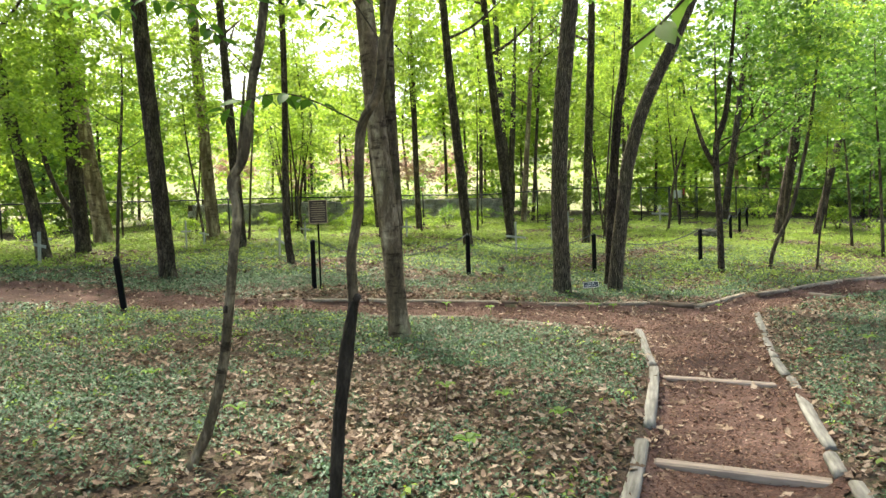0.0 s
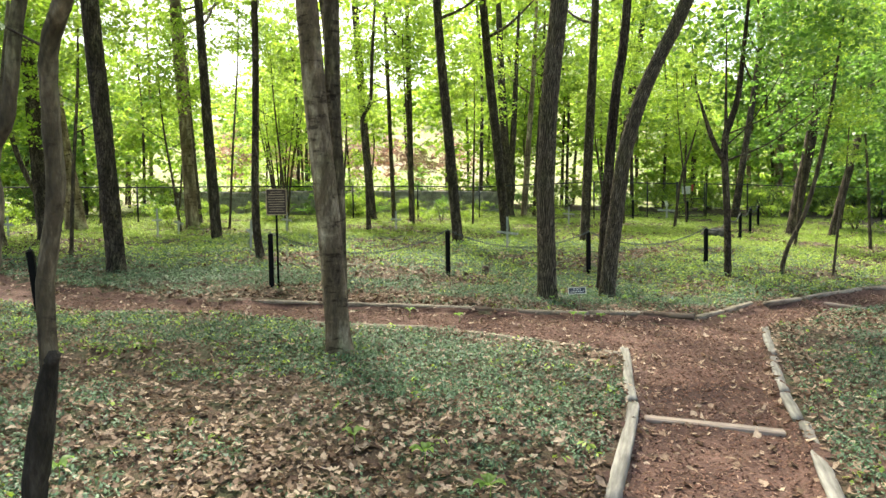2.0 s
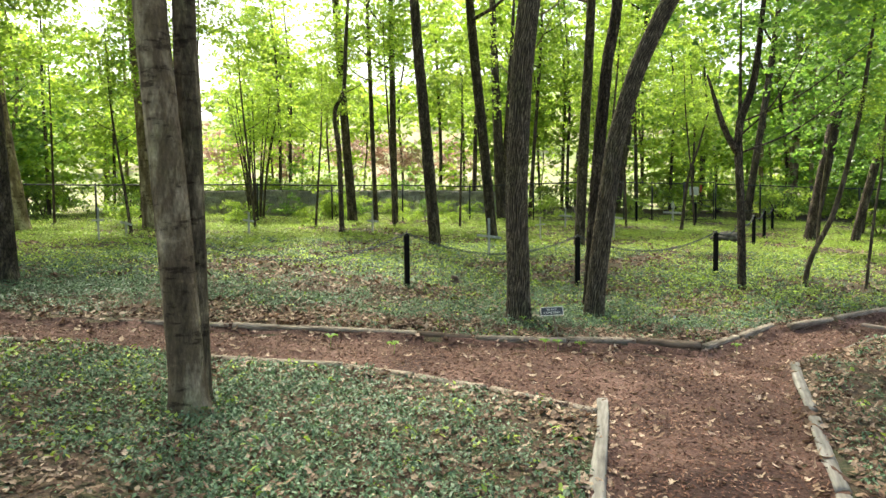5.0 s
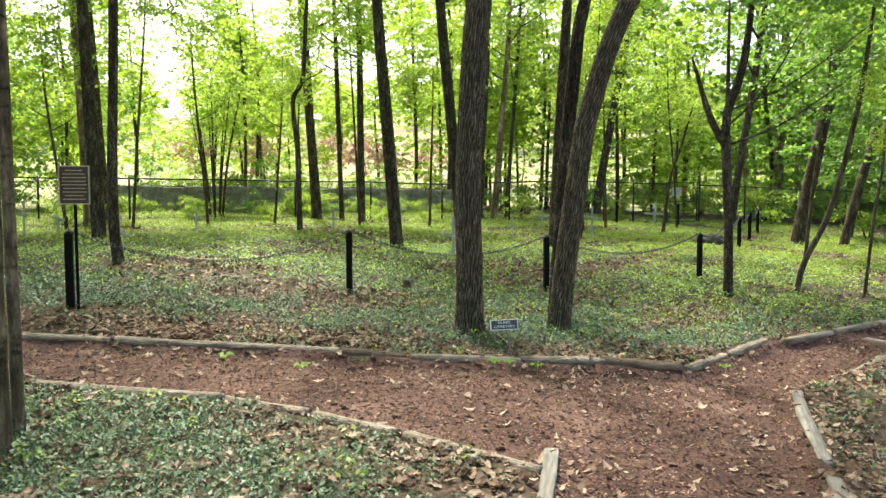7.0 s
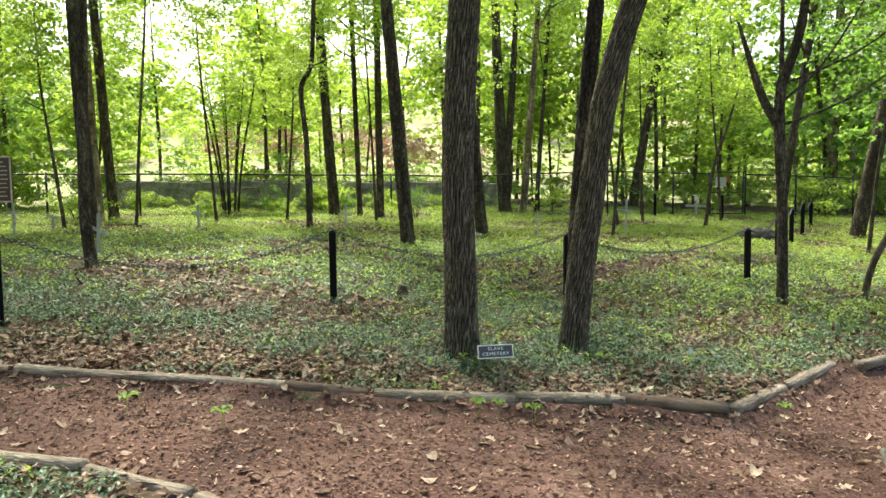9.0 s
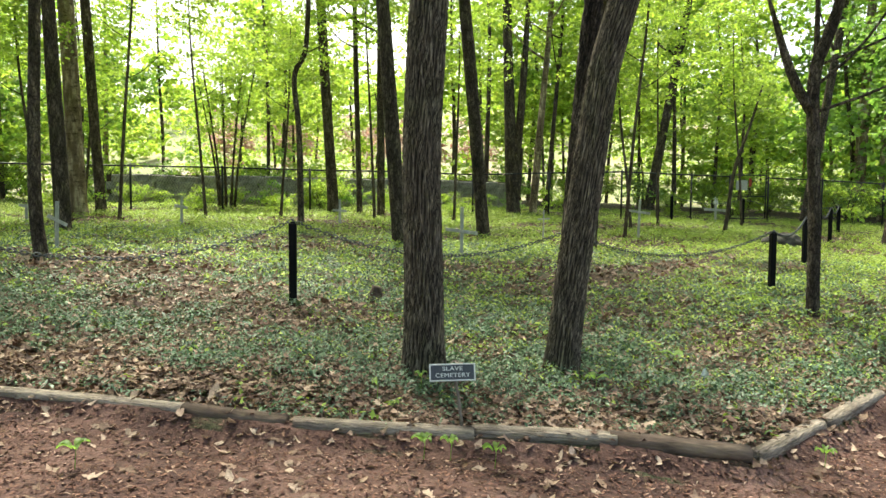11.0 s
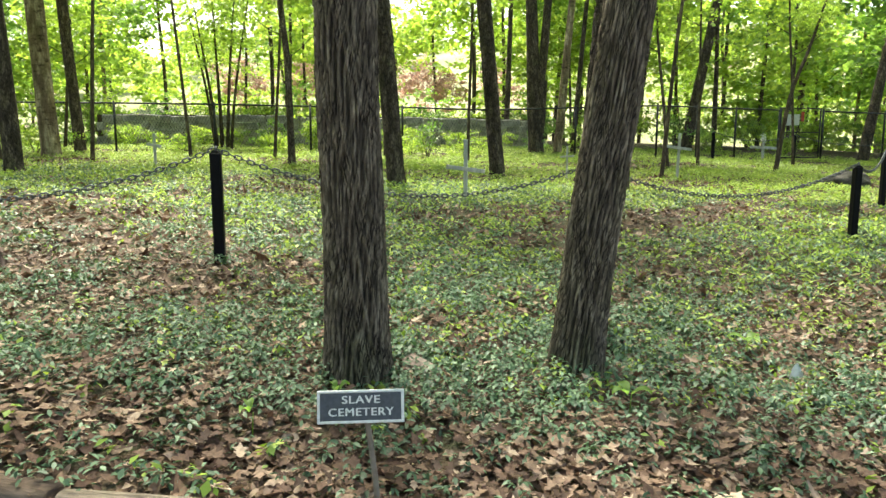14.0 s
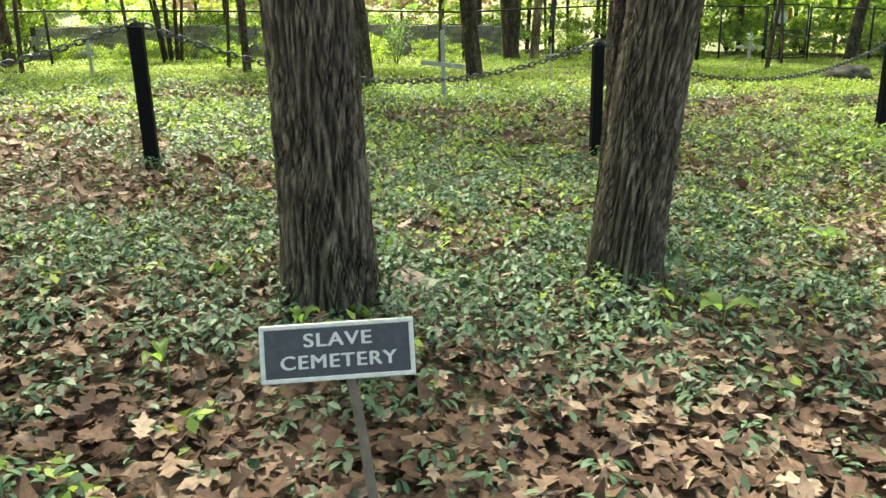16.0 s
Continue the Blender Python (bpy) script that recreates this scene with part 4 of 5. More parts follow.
gate = thing("gate", GATE[0], fence_y(GATE[0]), gz(GATE[0], fence_y(GATE[0])), "black chain-link gate with a pale notice", "gate")
gate.scale = (1, 1, 1.12)
w = (GATE[1] - GATE[0]) - 0.1
gd = 0.335
pieces = [rod((0.06, 0.02, 0.1), (0.06, 0.02, 1.66), 0.025), rod((w, w * gd, 0.1), (w, w * gd, 1.66), 0.025), rod((0.06, 0.02, 1.64), (w, w * gd, 1.64), 0.022), rod((0.06, 0.02, 0.12), (w, w * gd, 0.12), 0.022), rod((0.06, 0.02, 0.9), (w, w * gd, 0.9), 0.016)]
part("gate_frame", raw_mesh("gate_frame", *joined(*pieces), FENCE_BLACK), gate)
pieces = []
for i in range(19):
    x = 0.06 + (w - 0.06) * i / 19
    for sgn in (1, -1):
        x1 = min(max(x + sgn * 0.75, 0.06), w)
        if abs(x1 - x) > 0.04:
            pieces.append(tube(np.array([(x, x * gd, 0.12), (x1, x1 * gd, 0.12 + 1.5 * abs(x1 - x) / 0.75)]), [0.003, 0.003], 3, cap=False))
tagged(part("wire_mesh", raw_mesh("gate_mesh", *joined(*pieces), FENCE_BLACK), gate), kind="stuff")
part("notice", bm_mesh("notice", box(0.42, 0.012, 0.34, (0.48, 0.1, 1.28)), METAL_PLATE), gate, "pale rectangular notice")
part("tag", bm_mesh("tag", box(0.1, 0.012, 0.3, (0.82, 0.2, 1.38)), RED), gate, "small red tag")

# old stone wall past the fence
wall = tagged(new("wall_stone"), "old grey stone retaining wall beyond the fence", "wall", kind="structure")
g = random.Random(11)
WIDTHS = (0.7, 0.52, 0.85, 0.4)
stones = []
for w_ in WIDTHS:
    bm = box(w_, 0.42, 0.3, bevel=0.035)
    bmesh.ops.subdivide_edges(bm, edges=bm.edges[:], cuts=1)
    for v in bm.verts:
        v.co += noise.noise_vector(v.co * 5 + Vector((w_ * 9, 0, 0))) * 0.025
    stones.append(bm_mesh("stone", bm, STONE))
n = 40
core_x = np.linspace(-13.2, 2.4, n)
core = []
for x in core_x:
    y = fence_y(x) + 5.2
    z = gz(x, y)
    core += [(x, y - 0.1, z - 0.3), (x, y - 0.1, z + 1.14), (x, y + 0.9, z + 1.14), (x, y + 0.9, z - 0.3)]
q = [(i * 4 + k, i * 4 + (k + 1) % 4, i * 4 + 4 + (k + 1) % 4, i * 4 + 4 + k) for i in range(n - 1) for k in range(4)] + [(0, 3, 2, 1), (4 * n - 4, 4 * n - 3, 4 * n - 2, 4 * n - 1)]
part("core", raw_mesh("core", np.array(core), np.array(q), SOIL, False), wall, "earth and rubble behind the stones")
for row in range(5):
    x = -13.0 - 0.2 * (row % 2)
    while x < 2.2:
        i = g.randrange(4)
        x += WIDTHS[i] / 2 - 0.01
        y = fence_y(x) + 5.1
        part("stone", stones[i], wall, at=Matrix.LocRotScale((x, y + g.uniform(-0.05, 0.03), gz(x, y) - 0.05 + row * 0.255 + g.uniform(-0.015, 0.015)), Euler((g.choice((0, math.pi)), g.uniform(-0.03, 0.03), 0.323)), None))
        x += WIDTHS[i] / 2 - 0.01
for x in np.arange(-13, 2.5, 1.25):
    bush(x + g.uniform(-0.5, 0.5), fence_y(x) + g.uniform(3.2, 4.3), g.uniform(0.4, 0.7), g.choice((0, 1, 2)), "small bush growing against the old wall")


def bollard(x, y, height=0.96, label="black painted wooden post carrying a chain", lean=0.0, group="chain posts"):
    root = thing("bollard", x, y, gz(x, y) - 0.02, label, "post", group)
    root.rotation_euler = (0, lean, 0.3)
    part("shaft", bm_mesh("shaft", box(0.09, 0.09, height + 0.1, (0, 0, height / 2 - 0.05), 0.012), BLACK), root)
    part("cap", bm_mesh("cap", box(0.075, 0.075, 0.02, (0, 0, height + 0.008), 0.006, 0.6), BLACK), root)
    part("eye_bolt", raw_mesh("eye_bolt", *tube(spline([(0, 0, height), (0, 0, height + 0.035), (0.012, 0, height + 0.05)], 5), [0.012, 0.009], 8), STEEL), root, "steel eye bolt")
    return root


POSTS = [(-2.5, 14.18), (0.56, 16.32), (3.72, 18.1), (7.03, 20.15), (8.8, 23.6), (10.4, 27.0), (12.0, 30.3), (13.6, 33.6), (11.2, 36.0), (8.45, 35.3)]
for x, y in POSTS:
    bollard(x, y)
bollard(-4.78, 11.12, 0.9, "leaning black wooden post at the path's edge", -0.09, "path markers")

LINK = []
for wide in (0, 1):
    ring = [(0.024 * math.cos(a) + (0.01 if math.cos(a) > 0 else -0.01), (0 if wide else 0.017 * math.sin(a)), (0.017 * math.sin(a) if wide else 0)) for a in np.linspace(0, 2 * np.pi, 11)]
    LINK.append(tube(np.array(ring), [0.0068, 0.0068], 5, cap=False))


def chain(a, b, sag):
    """A hanging chain of single links between two post heads."""
    za, zb = gz(*a) + 0.97, gz(*b) + 0.97
    p0, p1 = np.array([*a, za]), np.array([*b, zb])
    n = int(np.linalg.norm(p1 - p0) * 1.01 / 0.052)
    pieces = []
    for i in range(n):
        u = (i + 0.5) / n
        p = p0 + (p1 - p0) * u - np.array([0, 0, 4 * sag * u * (1 - u)])
        d = (p1 - p0) / n - np.array([0, 0, 4 * sag * (1 - 2 * u) / n])
        d /= np.linalg.norm(d)
        s = np.cross([0, 0, 1.0], d)
        s /= np.linalg.norm(s)
        m = np.stack([d, s, np.cross(d, s)], 1)
        v, f = LINK[i % 2]
        pieces.append((v @ m.T + p, f))
    ob = new("chain", raw_mesh("chain", *joined(*pieces), STEEL))
    tagged(ob, "galvanised steel chain hanging between black posts", "chain", "chains round the graves")


for a, b, s in zip(POSTS, POSTS[1:], (0.42, 0.36, 0.36, 0.2, 0.2, 0.2, 0.2, 0.22, 0.25)):
    chain(a, b, s)

# ---- signs ----
board = thing("notice_board", -2.37, 14.09, gz(-2.5, 14.18) - 0.045, "dark brown notice board with cream lettering on a black pole", "sign")
board.rotation_euler = (0, 0, radians(8))
part("pole", bm_mesh("pole", box(0.035, 0.02, 1.75, (0.02, 0.0, 0.87)), BLACK), board)
part("panel", bm_mesh("panel", box(0.36, 0.025, 0.46, (0.03, -0.025, 1.56)), SIGN_BROWN), board)
for nm, sx, sz, x, z in (("frame_top", 0.36, 0.016, 0.03, 1.785), ("frame_bottom", 0.36, 0.016, 0.03, 1.335), ("frame_side", 0.014, 0.434, -0.143, 1.56), ("frame_side", 0.014, 0.434, 0.203, 1.56)):
    part(nm, bm_mesh(nm, box(sx, 0.012, sz, (x, -0.043, z), 0.002), SIGN_TEXT), board)
for k, wd in enumerate((0.2, 0.26, 0.28, 0.27, 0.29, 0.25, 0.28, 0.22, 0.26)):
    part("text_line", bm_mesh("text_line", box(wd, 0.004, 0.011, (0.03, -0.0395, 1.735 - 0.043 * k), 0.0), SIGN_TEXT), board)

small = thing("grave_sign", 2.8, 13.04, gz(2.8, 13.04), "small slate-grey sign with white border reading SLAVE CEMETERY", "sign")
zs = gz(2.8, 13.04)
part("stake", raw_mesh("stake", *tube(spline([(0.05, -0.05, -0.12), (0.035, -0.035, 0.03), (0.0, 0.0, 0.03 - zs), (-0.028, 0.018, 0.15 - zs)], 12), [0.012, 0.01], 8), STAKE), small, "thin bent metal stake")
face = Matrix.Translation((-0.033, 0.007, 0.142 - zs)) @ Euler((radians(-16), radians(-1.2), radians(11))).to_matrix().to_4x4() @ Matrix.Diagonal((0.83, 0.83, 0.83, 1))
part("plate", bm_mesh("plate", box(0.33, 0.012, 0.112, bevel=0.002), PLATE), small, "slate-grey plate", face)
for nm, sx, sz, x, z in (("border_top", 0.351, 0.011, 0, 0.0605), ("border_bottom", 0.351, 0.011, 0, -0.0605), ("border_side", 0.011, 0.11, -0.17, 0), ("border_side", 0.011, 0.11, 0.17, 0)):
    part(nm, bm_mesh(nm, box(sx, 0.017, sz, (x, 0, z), 0.002), WHITE), small, "", face)
for word, wide, z in (("SLAVE", 0.152, 0.013), ("CEMETERY", 0.262, -0.036)):
    cu = bpy.data.curves.new("lettering", "FONT")
    cu.body, cu.size, cu.extrude, cu.offset, cu.align_x, cu.space_character = word, 0.044, 0.0012, 0.0, "CENTER", 1.12
    tmp = new("lettering", cu)
    bpy.context.view_layer.update()
    lm = bpy.data.meshes.new_from_object(tmp.evaluated_get(bpy.context.evaluated_depsgraph_get()))
    wd = max(v.co.x for v in lm.vertices) - min(v.co.x for v in lm.vertices)
    bpy.data.objects.remove(tmp)
    bm = bmesh.new()
    bm.from_mesh(lm)
    twin = bmesh.ops.duplicate(bm, geom=bm.verts[:] + bm.edges[:] + bm.faces[:])["geom"]
    bmesh.ops.translate(bm, verts=[v for v in twin if isinstance(v, bmesh.types.BMVert)], vec=(0.0022, 0.0005, -0.0005))
    bm.to_mesh(lm)
    bm.free()
    lm.materials.clear()
    lm.materials.append(WHITE)
    part("lettering", lm, small, "white raised lettering", face @ Matrix.Translation((0, -0.0075, z)) @ Euler((radians(90), 0, 0)).to_matrix().to_4x4() @ Matrix.Diagonal((wide / wd, 1, 1, 1)))


# ---- grave crosses ----
def cross(x, y, height, arm, at, tilt=0.0, lean=0.0, turn=0.0, wide=0.06, label="weathered white wooden grave cross"):
    root = thing("cross", x, y, gz(x, y), label, "cross", "grave crosses")
    root.rotation_euler = (lean, lean * 0.6, turn)
    part("upright", bm_mesh("upright", box(wide, 0.022, height + 0.15, (0, 0, height / 2 - 0.075), 0.003), CROSS_WOOD), root)
    part("arm", bm_mesh("arm", box(arm, 0.022, wide, (0, -0.023, 0), 0.003), CROSS_WOOD), root, at=pose(0, 0, at, 0, tilt, 0))
    return root


cross(1.98, 21.45, 0.95, 0.6, 0.5, 7)
cross(6.05, 27.3, 1.05, 0.55, 0.72, 7, 0.03)
c = cross(10.0, 35.2, 0.8, 0.9, 0.5, 3, 0, 0.2, 0.09, "white wooden grave cross with a pale flower on top")
part("flower", raw_mesh("flower", *sprays(8, 14, 0.09, 0.09, 0.07, 0.05, 0.05, seed=5), WHITE), c, "pale artificial flower", pose(0, 0, 0.82))
cross(-5.2, 24.6, 0.75, 0.34, 0.5, 8, 0.05)
cross(-1.8, 26.6, 0.75, 0.38, 0.45, 5)
cross(3.56, 25.9, 0.7, 0.3, 0.48, -4, 0.0, 0, 0.04)
cross(-4.66, 19.4, 0.8, 0.34, 0.48, 28, 0.04, 0.9)
cross(-8.3, 23.3, 0.48, 0.3, 0.42, 15, 0.05, 0.4)
cross(-8.4, 22.1, 0.92, 0.3, 0.58, 0, 0.02, 0.2, 0.05)
cross(-10.3, 17.6, 0.85, 0.3, 0.5, 15, 0.04, 0.9, 0.08)
cross(-12.6, 21.5, 0.7, 0.4, 0.45, 5, 0.05)
cross(4.9, 31.2, 0.8, 0.5, 0.5, 4, 0.02)


# ---- edging logs and step timbers ----
def log(a, b, r=0.062, mat=None, lift=0.035, label="weathered round log edging the path", square=False):
    a, b = np.array(a, float), np.array(b, float)
    mid = (a + b) / 2
    za, zb = land(a[:1], a[1:])[0], land(b[:1], b[1:])[0]
    root_z = (za + zb) / 2 + lift
    L = math.dist(a, b)
    g = np.random.default_rng(int(abs(a[0] * 100 + a[1] * 37)))
    n = max(8, int(L / 0.12))
    s = np.linspace(-L / 2, L / 2, n)
    sx = np.stack([s, 0.012 * np.sin(s * 2.2 + a[0]), 0.008 * np.sin(s * 3.1 + a[1])], -1)
    v, f = tube(sx, r * (1 + 0.035 * np.sin(np.linspace(0, 7, 10) + a[0])), 16, 0.003, seed=int(abs(a[1] * 10)))
    flat = r * (0.62 if square else 0.8)
    v[:, 2] = np.where(v[:, 2] > flat, flat + (v[:, 2] - flat) * 0.25, v[:, 2])
    ob = new("edging_log", raw_mesh("edging_log", v, f, mat or LOG_WOOD))
    d = b - a
    ob.matrix_basis = Matrix.LocRotScale((mid[0], mid[1], root_z), Euler((0, -math.atan2(zb - za, L), math.atan2(d[1], d[0]))), None)
    return tagged(ob, label, "log", "logs edging the paths")


for a, b in (((-2.7, 12.82), (-1.25, 12.81)), ((4.62, 13.12), (5.3, 13.92)), ((5.33, 13.95), (6.15, 14.86)), ((6.42, 14.9), (7.4, 15.7)), ((7.5, 15.78), (9.1, 16.8)), ((9.2, 16.85), (10.6, 17.5)), ((10.7, 17.55), (13.2, 18.8))):
    log(a, b, 0.048 if a[0] < 0 else 0.06, lift=-0.02 if a[0] < 0 else 0.0, mat=LOG_GREY)
log((-1.2, 12.8), (1.15, 12.79), 0.056, LOG_GREY, lift=-0.006)
log((1.1, 12.79), (1.77, 12.8), 0.06, LOG_DARK, -0.004, label="dark rotting log end beside the path")
log((1.82, 12.78), (2.92, 12.9), 0.06, LOG_GREY, 0.01, label="grey weathered log half sunk in dead leaves")
log((2.86, 12.95), (3.78, 13.03), 0.058, LOG_GREY, 0.018, label="grey weathered log half sunk in dead leaves")
log((3.74, 13.02), (4.57, 13.07), 0.062, LOG_DARK, 0.026, label="dark damp log edging the path")
for a, b in (((-4.3, 11.44), (-3.0, 11.42)), ((-1.05, 11.28), (0.55, 11.03)), ((0.6, 11.0), (1.27, 10.82)), ((1.32, 10.8), (1.95, 10.48)), ((2.0, 10.45), (2.86, 10.02))):
    log(a, b, 0.052, LOG_GREY, -0.008, label="half-buried log edging the path")
for a, b in (((2.95, 10.36), (2.57, 8.08)), ((2.55, 8.0), (2.02, 6.06)), ((1.87, 5.76), (1.46, 4.45)), ((1.4, 4.3), (0.68, 2.2)), ((0.66, 2.1), (-0.1, 0.0))):
    log(a, b, 0.051, lift=-0.008, label="flat-topped weathered timber edging the path", square=True)
for a, b in (((5.4, 12.32), (4.73, 10.46)), ((4.6, 10.12), (4.1, 8.64)), ((4.06, 8.56), (3.86, 7.8)), ((3.83, 7.7), (3.22, 5.68)), ((3.14, 5.56), (2.97, 5.06)), ((2.97, 4.92), (2.2, 2.4)), ((2.17, 2.3), (1.5, 0.0))):
    log(a, b, 0.049, lift=-0.006, square=True)
for a, b in (((6.4, 13.38), (7.36, 14.28)), ((7.42, 14.33), (8.6, 15.02)), ((8.7, 15.06), (11.5, 16.4))):
    log(a, b, 0.05, lift=-0.02)


def step_timber(a, b):
    za, zb = (float(land(np.array([p[0]]), np.array([p[1]]))[0]) - 0.1 for p in (a, b))
    L = math.dist(a, b)
    bm = box(L, 0.1, 0.1, bevel=0.012)
    ob = new("step_timber", bm_mesh("step_timber", bm, PLANK))
    ob.matrix_basis = Matrix.LocRotScale(((a[0] + b[0]) / 2, (a[1] + b[1]) / 2, (za + zb) / 2 + 0.012), Euler((0, -math.atan2(zb - za, L), math.atan2(b[1] - a[1], b[0] - a[0]))), None)
    tagged(ob, "worn flat timber set across the path as a step", "timber", "step timbers")


step_timber((2.6, 7.82), (3.66, 7.62))
step_timber((1.9, 5.5), (2.98, 5.06))
step_timber((1.1, 3.2), (2.4, 2.85))
step_timber((7.9, 15.75), (8.45, 15.1))

# stump, boulder
st = thing("stump", 1.33, 17.15, gz(1.33, 17.15), "small rotting tree stump among the leaves", "stump")
part("body", raw_mesh("stump", *tube(np.array([(0, 0, -0.05), (0, 0, 0.05), (0.01, 0, 0.12), (0.02, 0, 0.17)]), [0.13, 0.1, 0.09, 0.07], 18, 0.02), LOG_DARK), st)
bm = bmesh.new()
bmesh.ops.create_icosphere(bm, subdivisions=4, radius=1)
for v in bm.verts:
    k = 1 + 0.18 * noise.noise(v.co * 1.6) + 0.06 * noise.noise(v.co * 5)
    v.co = Vector((v.co.x * 0.5 * k, v.co.y * 0.36 * k, v.co.z * 0.26 * k))
ob = new("boulder", bm_mesh("boulder", bm, BOULDER, True))
ob.location = (9.7, 27.4, gz(9.7, 27.4) + 0.1)
tagged(ob, "low dark weathered boulder in the grass", "boulder")


# ---- ground cover and fallen leaves ----
# drifts of dead leaves: centre, reach and depth
BARE = ((-1.9, 5.2, 1.5, 0.9, 0.5), (-0.1, 7.6, 0.9, 0.8, 0.5), (-0.5, 5.3, 0.9, 0.8, 0.3), (2.0, 7.4, 0.5, 1.2, 0.4), (-1.3, 15.6, 1.5, 0.7, 0.6), (2.2, 13.2, 3.2, 0.26, 0.8), (5.2, 13.9, 1.4, 0.3, 0.7), (0.2, 13.9, 1.0, 0.6, 0.4), (1.5, 16.2, 1.4, 0.6, 0.5), (4.9, 18.0, 1.4, 0.8, 0.2), (8.6, 19.5, 1.6, 0.8, 0.7))


def patch(x, y):
    """Slow noise from -1 to 1: green where high, bare litter where low."""
    return np.sin(0.9 * x + 1.4 * np.sin(0.7 * y + 0.5)) * 0.45 + np.sin(1.3 * y + 1.7 * np.sin(0.55 * x) + 2) * 0.4 + 0.3 * np.sin(3.1 * x - 2.3 * y) + 0.25 * np.sin(5.3 * y + 4.1 * x + 1) - sum(k * np.exp(-((x - cx) / rx) ** 2 - ((y - cy) / ry) ** 2) for cx, cy, rx, ry, k in BARE)


TRUNKS = np.array([(o.location.x, o.location.y) for o in scene.objects if o.parent is None and o.name.startswith("tree")])


def scatter(n, x0, x1, y0, y1, margin=0.07, mask=None, pull=0.5):
    x, y = rng.uniform(x0, x1, n), rng.uniform(y0, y1, n)
    ok = ~on_path(x, y) & (edge_distance(x, y) > margin)
    rim = np.minimum(x - x0, x1 - x)
    rim = np.minimum(rim, y - y0) if y0 < 5 else rim
    ok &= rng.uniform(0, 1, n) < np.clip(rim / 2.2, 0, 1)
    if mask:
        ok &= (pull * rng.normal(size=n) + mask * patch(x, y)) > -0.15
    return x[ok], y[ok]


def plants(name, x, y, mat, leaves, reach, size, rise, label, lift=0.0, wide=0.55, pointed=False):
    """Low rosettes: leaves held out from a stem at each place."""
    n = len(x)
    z = land(x, y) + lift
    a = rng.uniform(0, 6.28, (n, 1)) + np.arange(leaves)[None, :] * 2.4 + rng.normal(size=(n, leaves)) * 0.4
    r = reach * rng.uniform(0.35, 1.1, (n, leaves))
    h = rise * rng.uniform(0.25, 1.0, (n, leaves)) * rng.uniform(0.5, 1.3, (n, 1))
    c = np.stack([x[:, None] + r * np.cos(a), y[:, None] + r * np.sin(a), z[:, None] + h], -1).reshape(-1, 3)
    nrm = np.stack([np.cos(a) * 0.5, np.sin(a) * 0.5, np.ones_like(a)], -1).reshape(-1, 3) + rng.normal(size=(n * leaves, 3)) * 0.3
    out = np.stack([-np.sin(a), np.cos(a), np.zeros_like(a)], -1).reshape(-1, 3) + rng.normal(size=(n * leaves, 3)) * 0.15
    s = size * rng.uniform(0.6, 1.25, n * leaves)
    v, f = blades(c, nrm, s * 1.15, s * wide, out) if pointed else flat_leaves(c, nrm, s, s * wide, out, 0.2)
    return tagged(new(name, raw_mesh(name, v, f, mat)), label, "groundcover", kind="stuff")


def fallen(name, x, y, size, label, lift=0.012, lobes=True, heap=0.03, z=None, mat=None):
    """Curled dead leaves with lobed outlines, lying at all angles."""
    n = len(x)
    z = (land(x, y) if z is None else z) + lift + heap * rng.uniform(0, 1, n) ** 2
    k = 8 if lobes else 5
    th = np.linspace(0, 2 * np.pi, k, endpoint=False)
    base = np.where((np.arange(k) % 2 == 0)[None, :], 1.0, (rng.uniform(0.55, 0.98, (n, 1)) if lobes else np.ones((n, 1)))) * rng.uniform(0.82, 1.12, (n, k))
    s = (size * rng.uniform(0.55, 1.25, n))[:, None] * 0.5
    lx, ly = base * np.cos(th) * s, base * np.sin(th) * s * rng.uniform(0.36, 0.72, (n, 1))
    curl = rng.normal(size=(n, 1)) * 7
    lz = curl * lx * lx + rng.uniform(-4, 16, (n, 1)) * ly * ly + rng.normal(size=(n, k)) * 0.004
    a = rng.uniform(0, 6.28, (n, 1))
    tx, ty = rng.normal(size=(n, 1)) * 0.4, rng.normal(size=(n, 1)) * 0.4
    wx, wy = lx * np.cos(a) - ly * np.sin(a), lx * np.sin(a) + ly * np.cos(a)
    wz = np.maximum(lz + wx * tx + wy * ty, -0.01)
    ring = np.stack([x[:, None] + wx, y[:, None] + wy, z[:, None] + wz], -1)
    mid = np.stack([x, y, z - 0.003], -1)[:, None, :]
    v = np.concatenate([ring, mid], 1).reshape(-1, 3)
    o = (np.arange(n) * (k + 1))[:, None]
    e = np.arange(k)
    f = np.stack([(o + e), (o + (e + 1) % k), np.broadcast_to(o + k, (n, k))], -1).reshape(-1, 3)
    return tagged(new(name, raw_mesh(name, v, f, mat or DEAD)), label, "fallen leaves", kind="stuff")


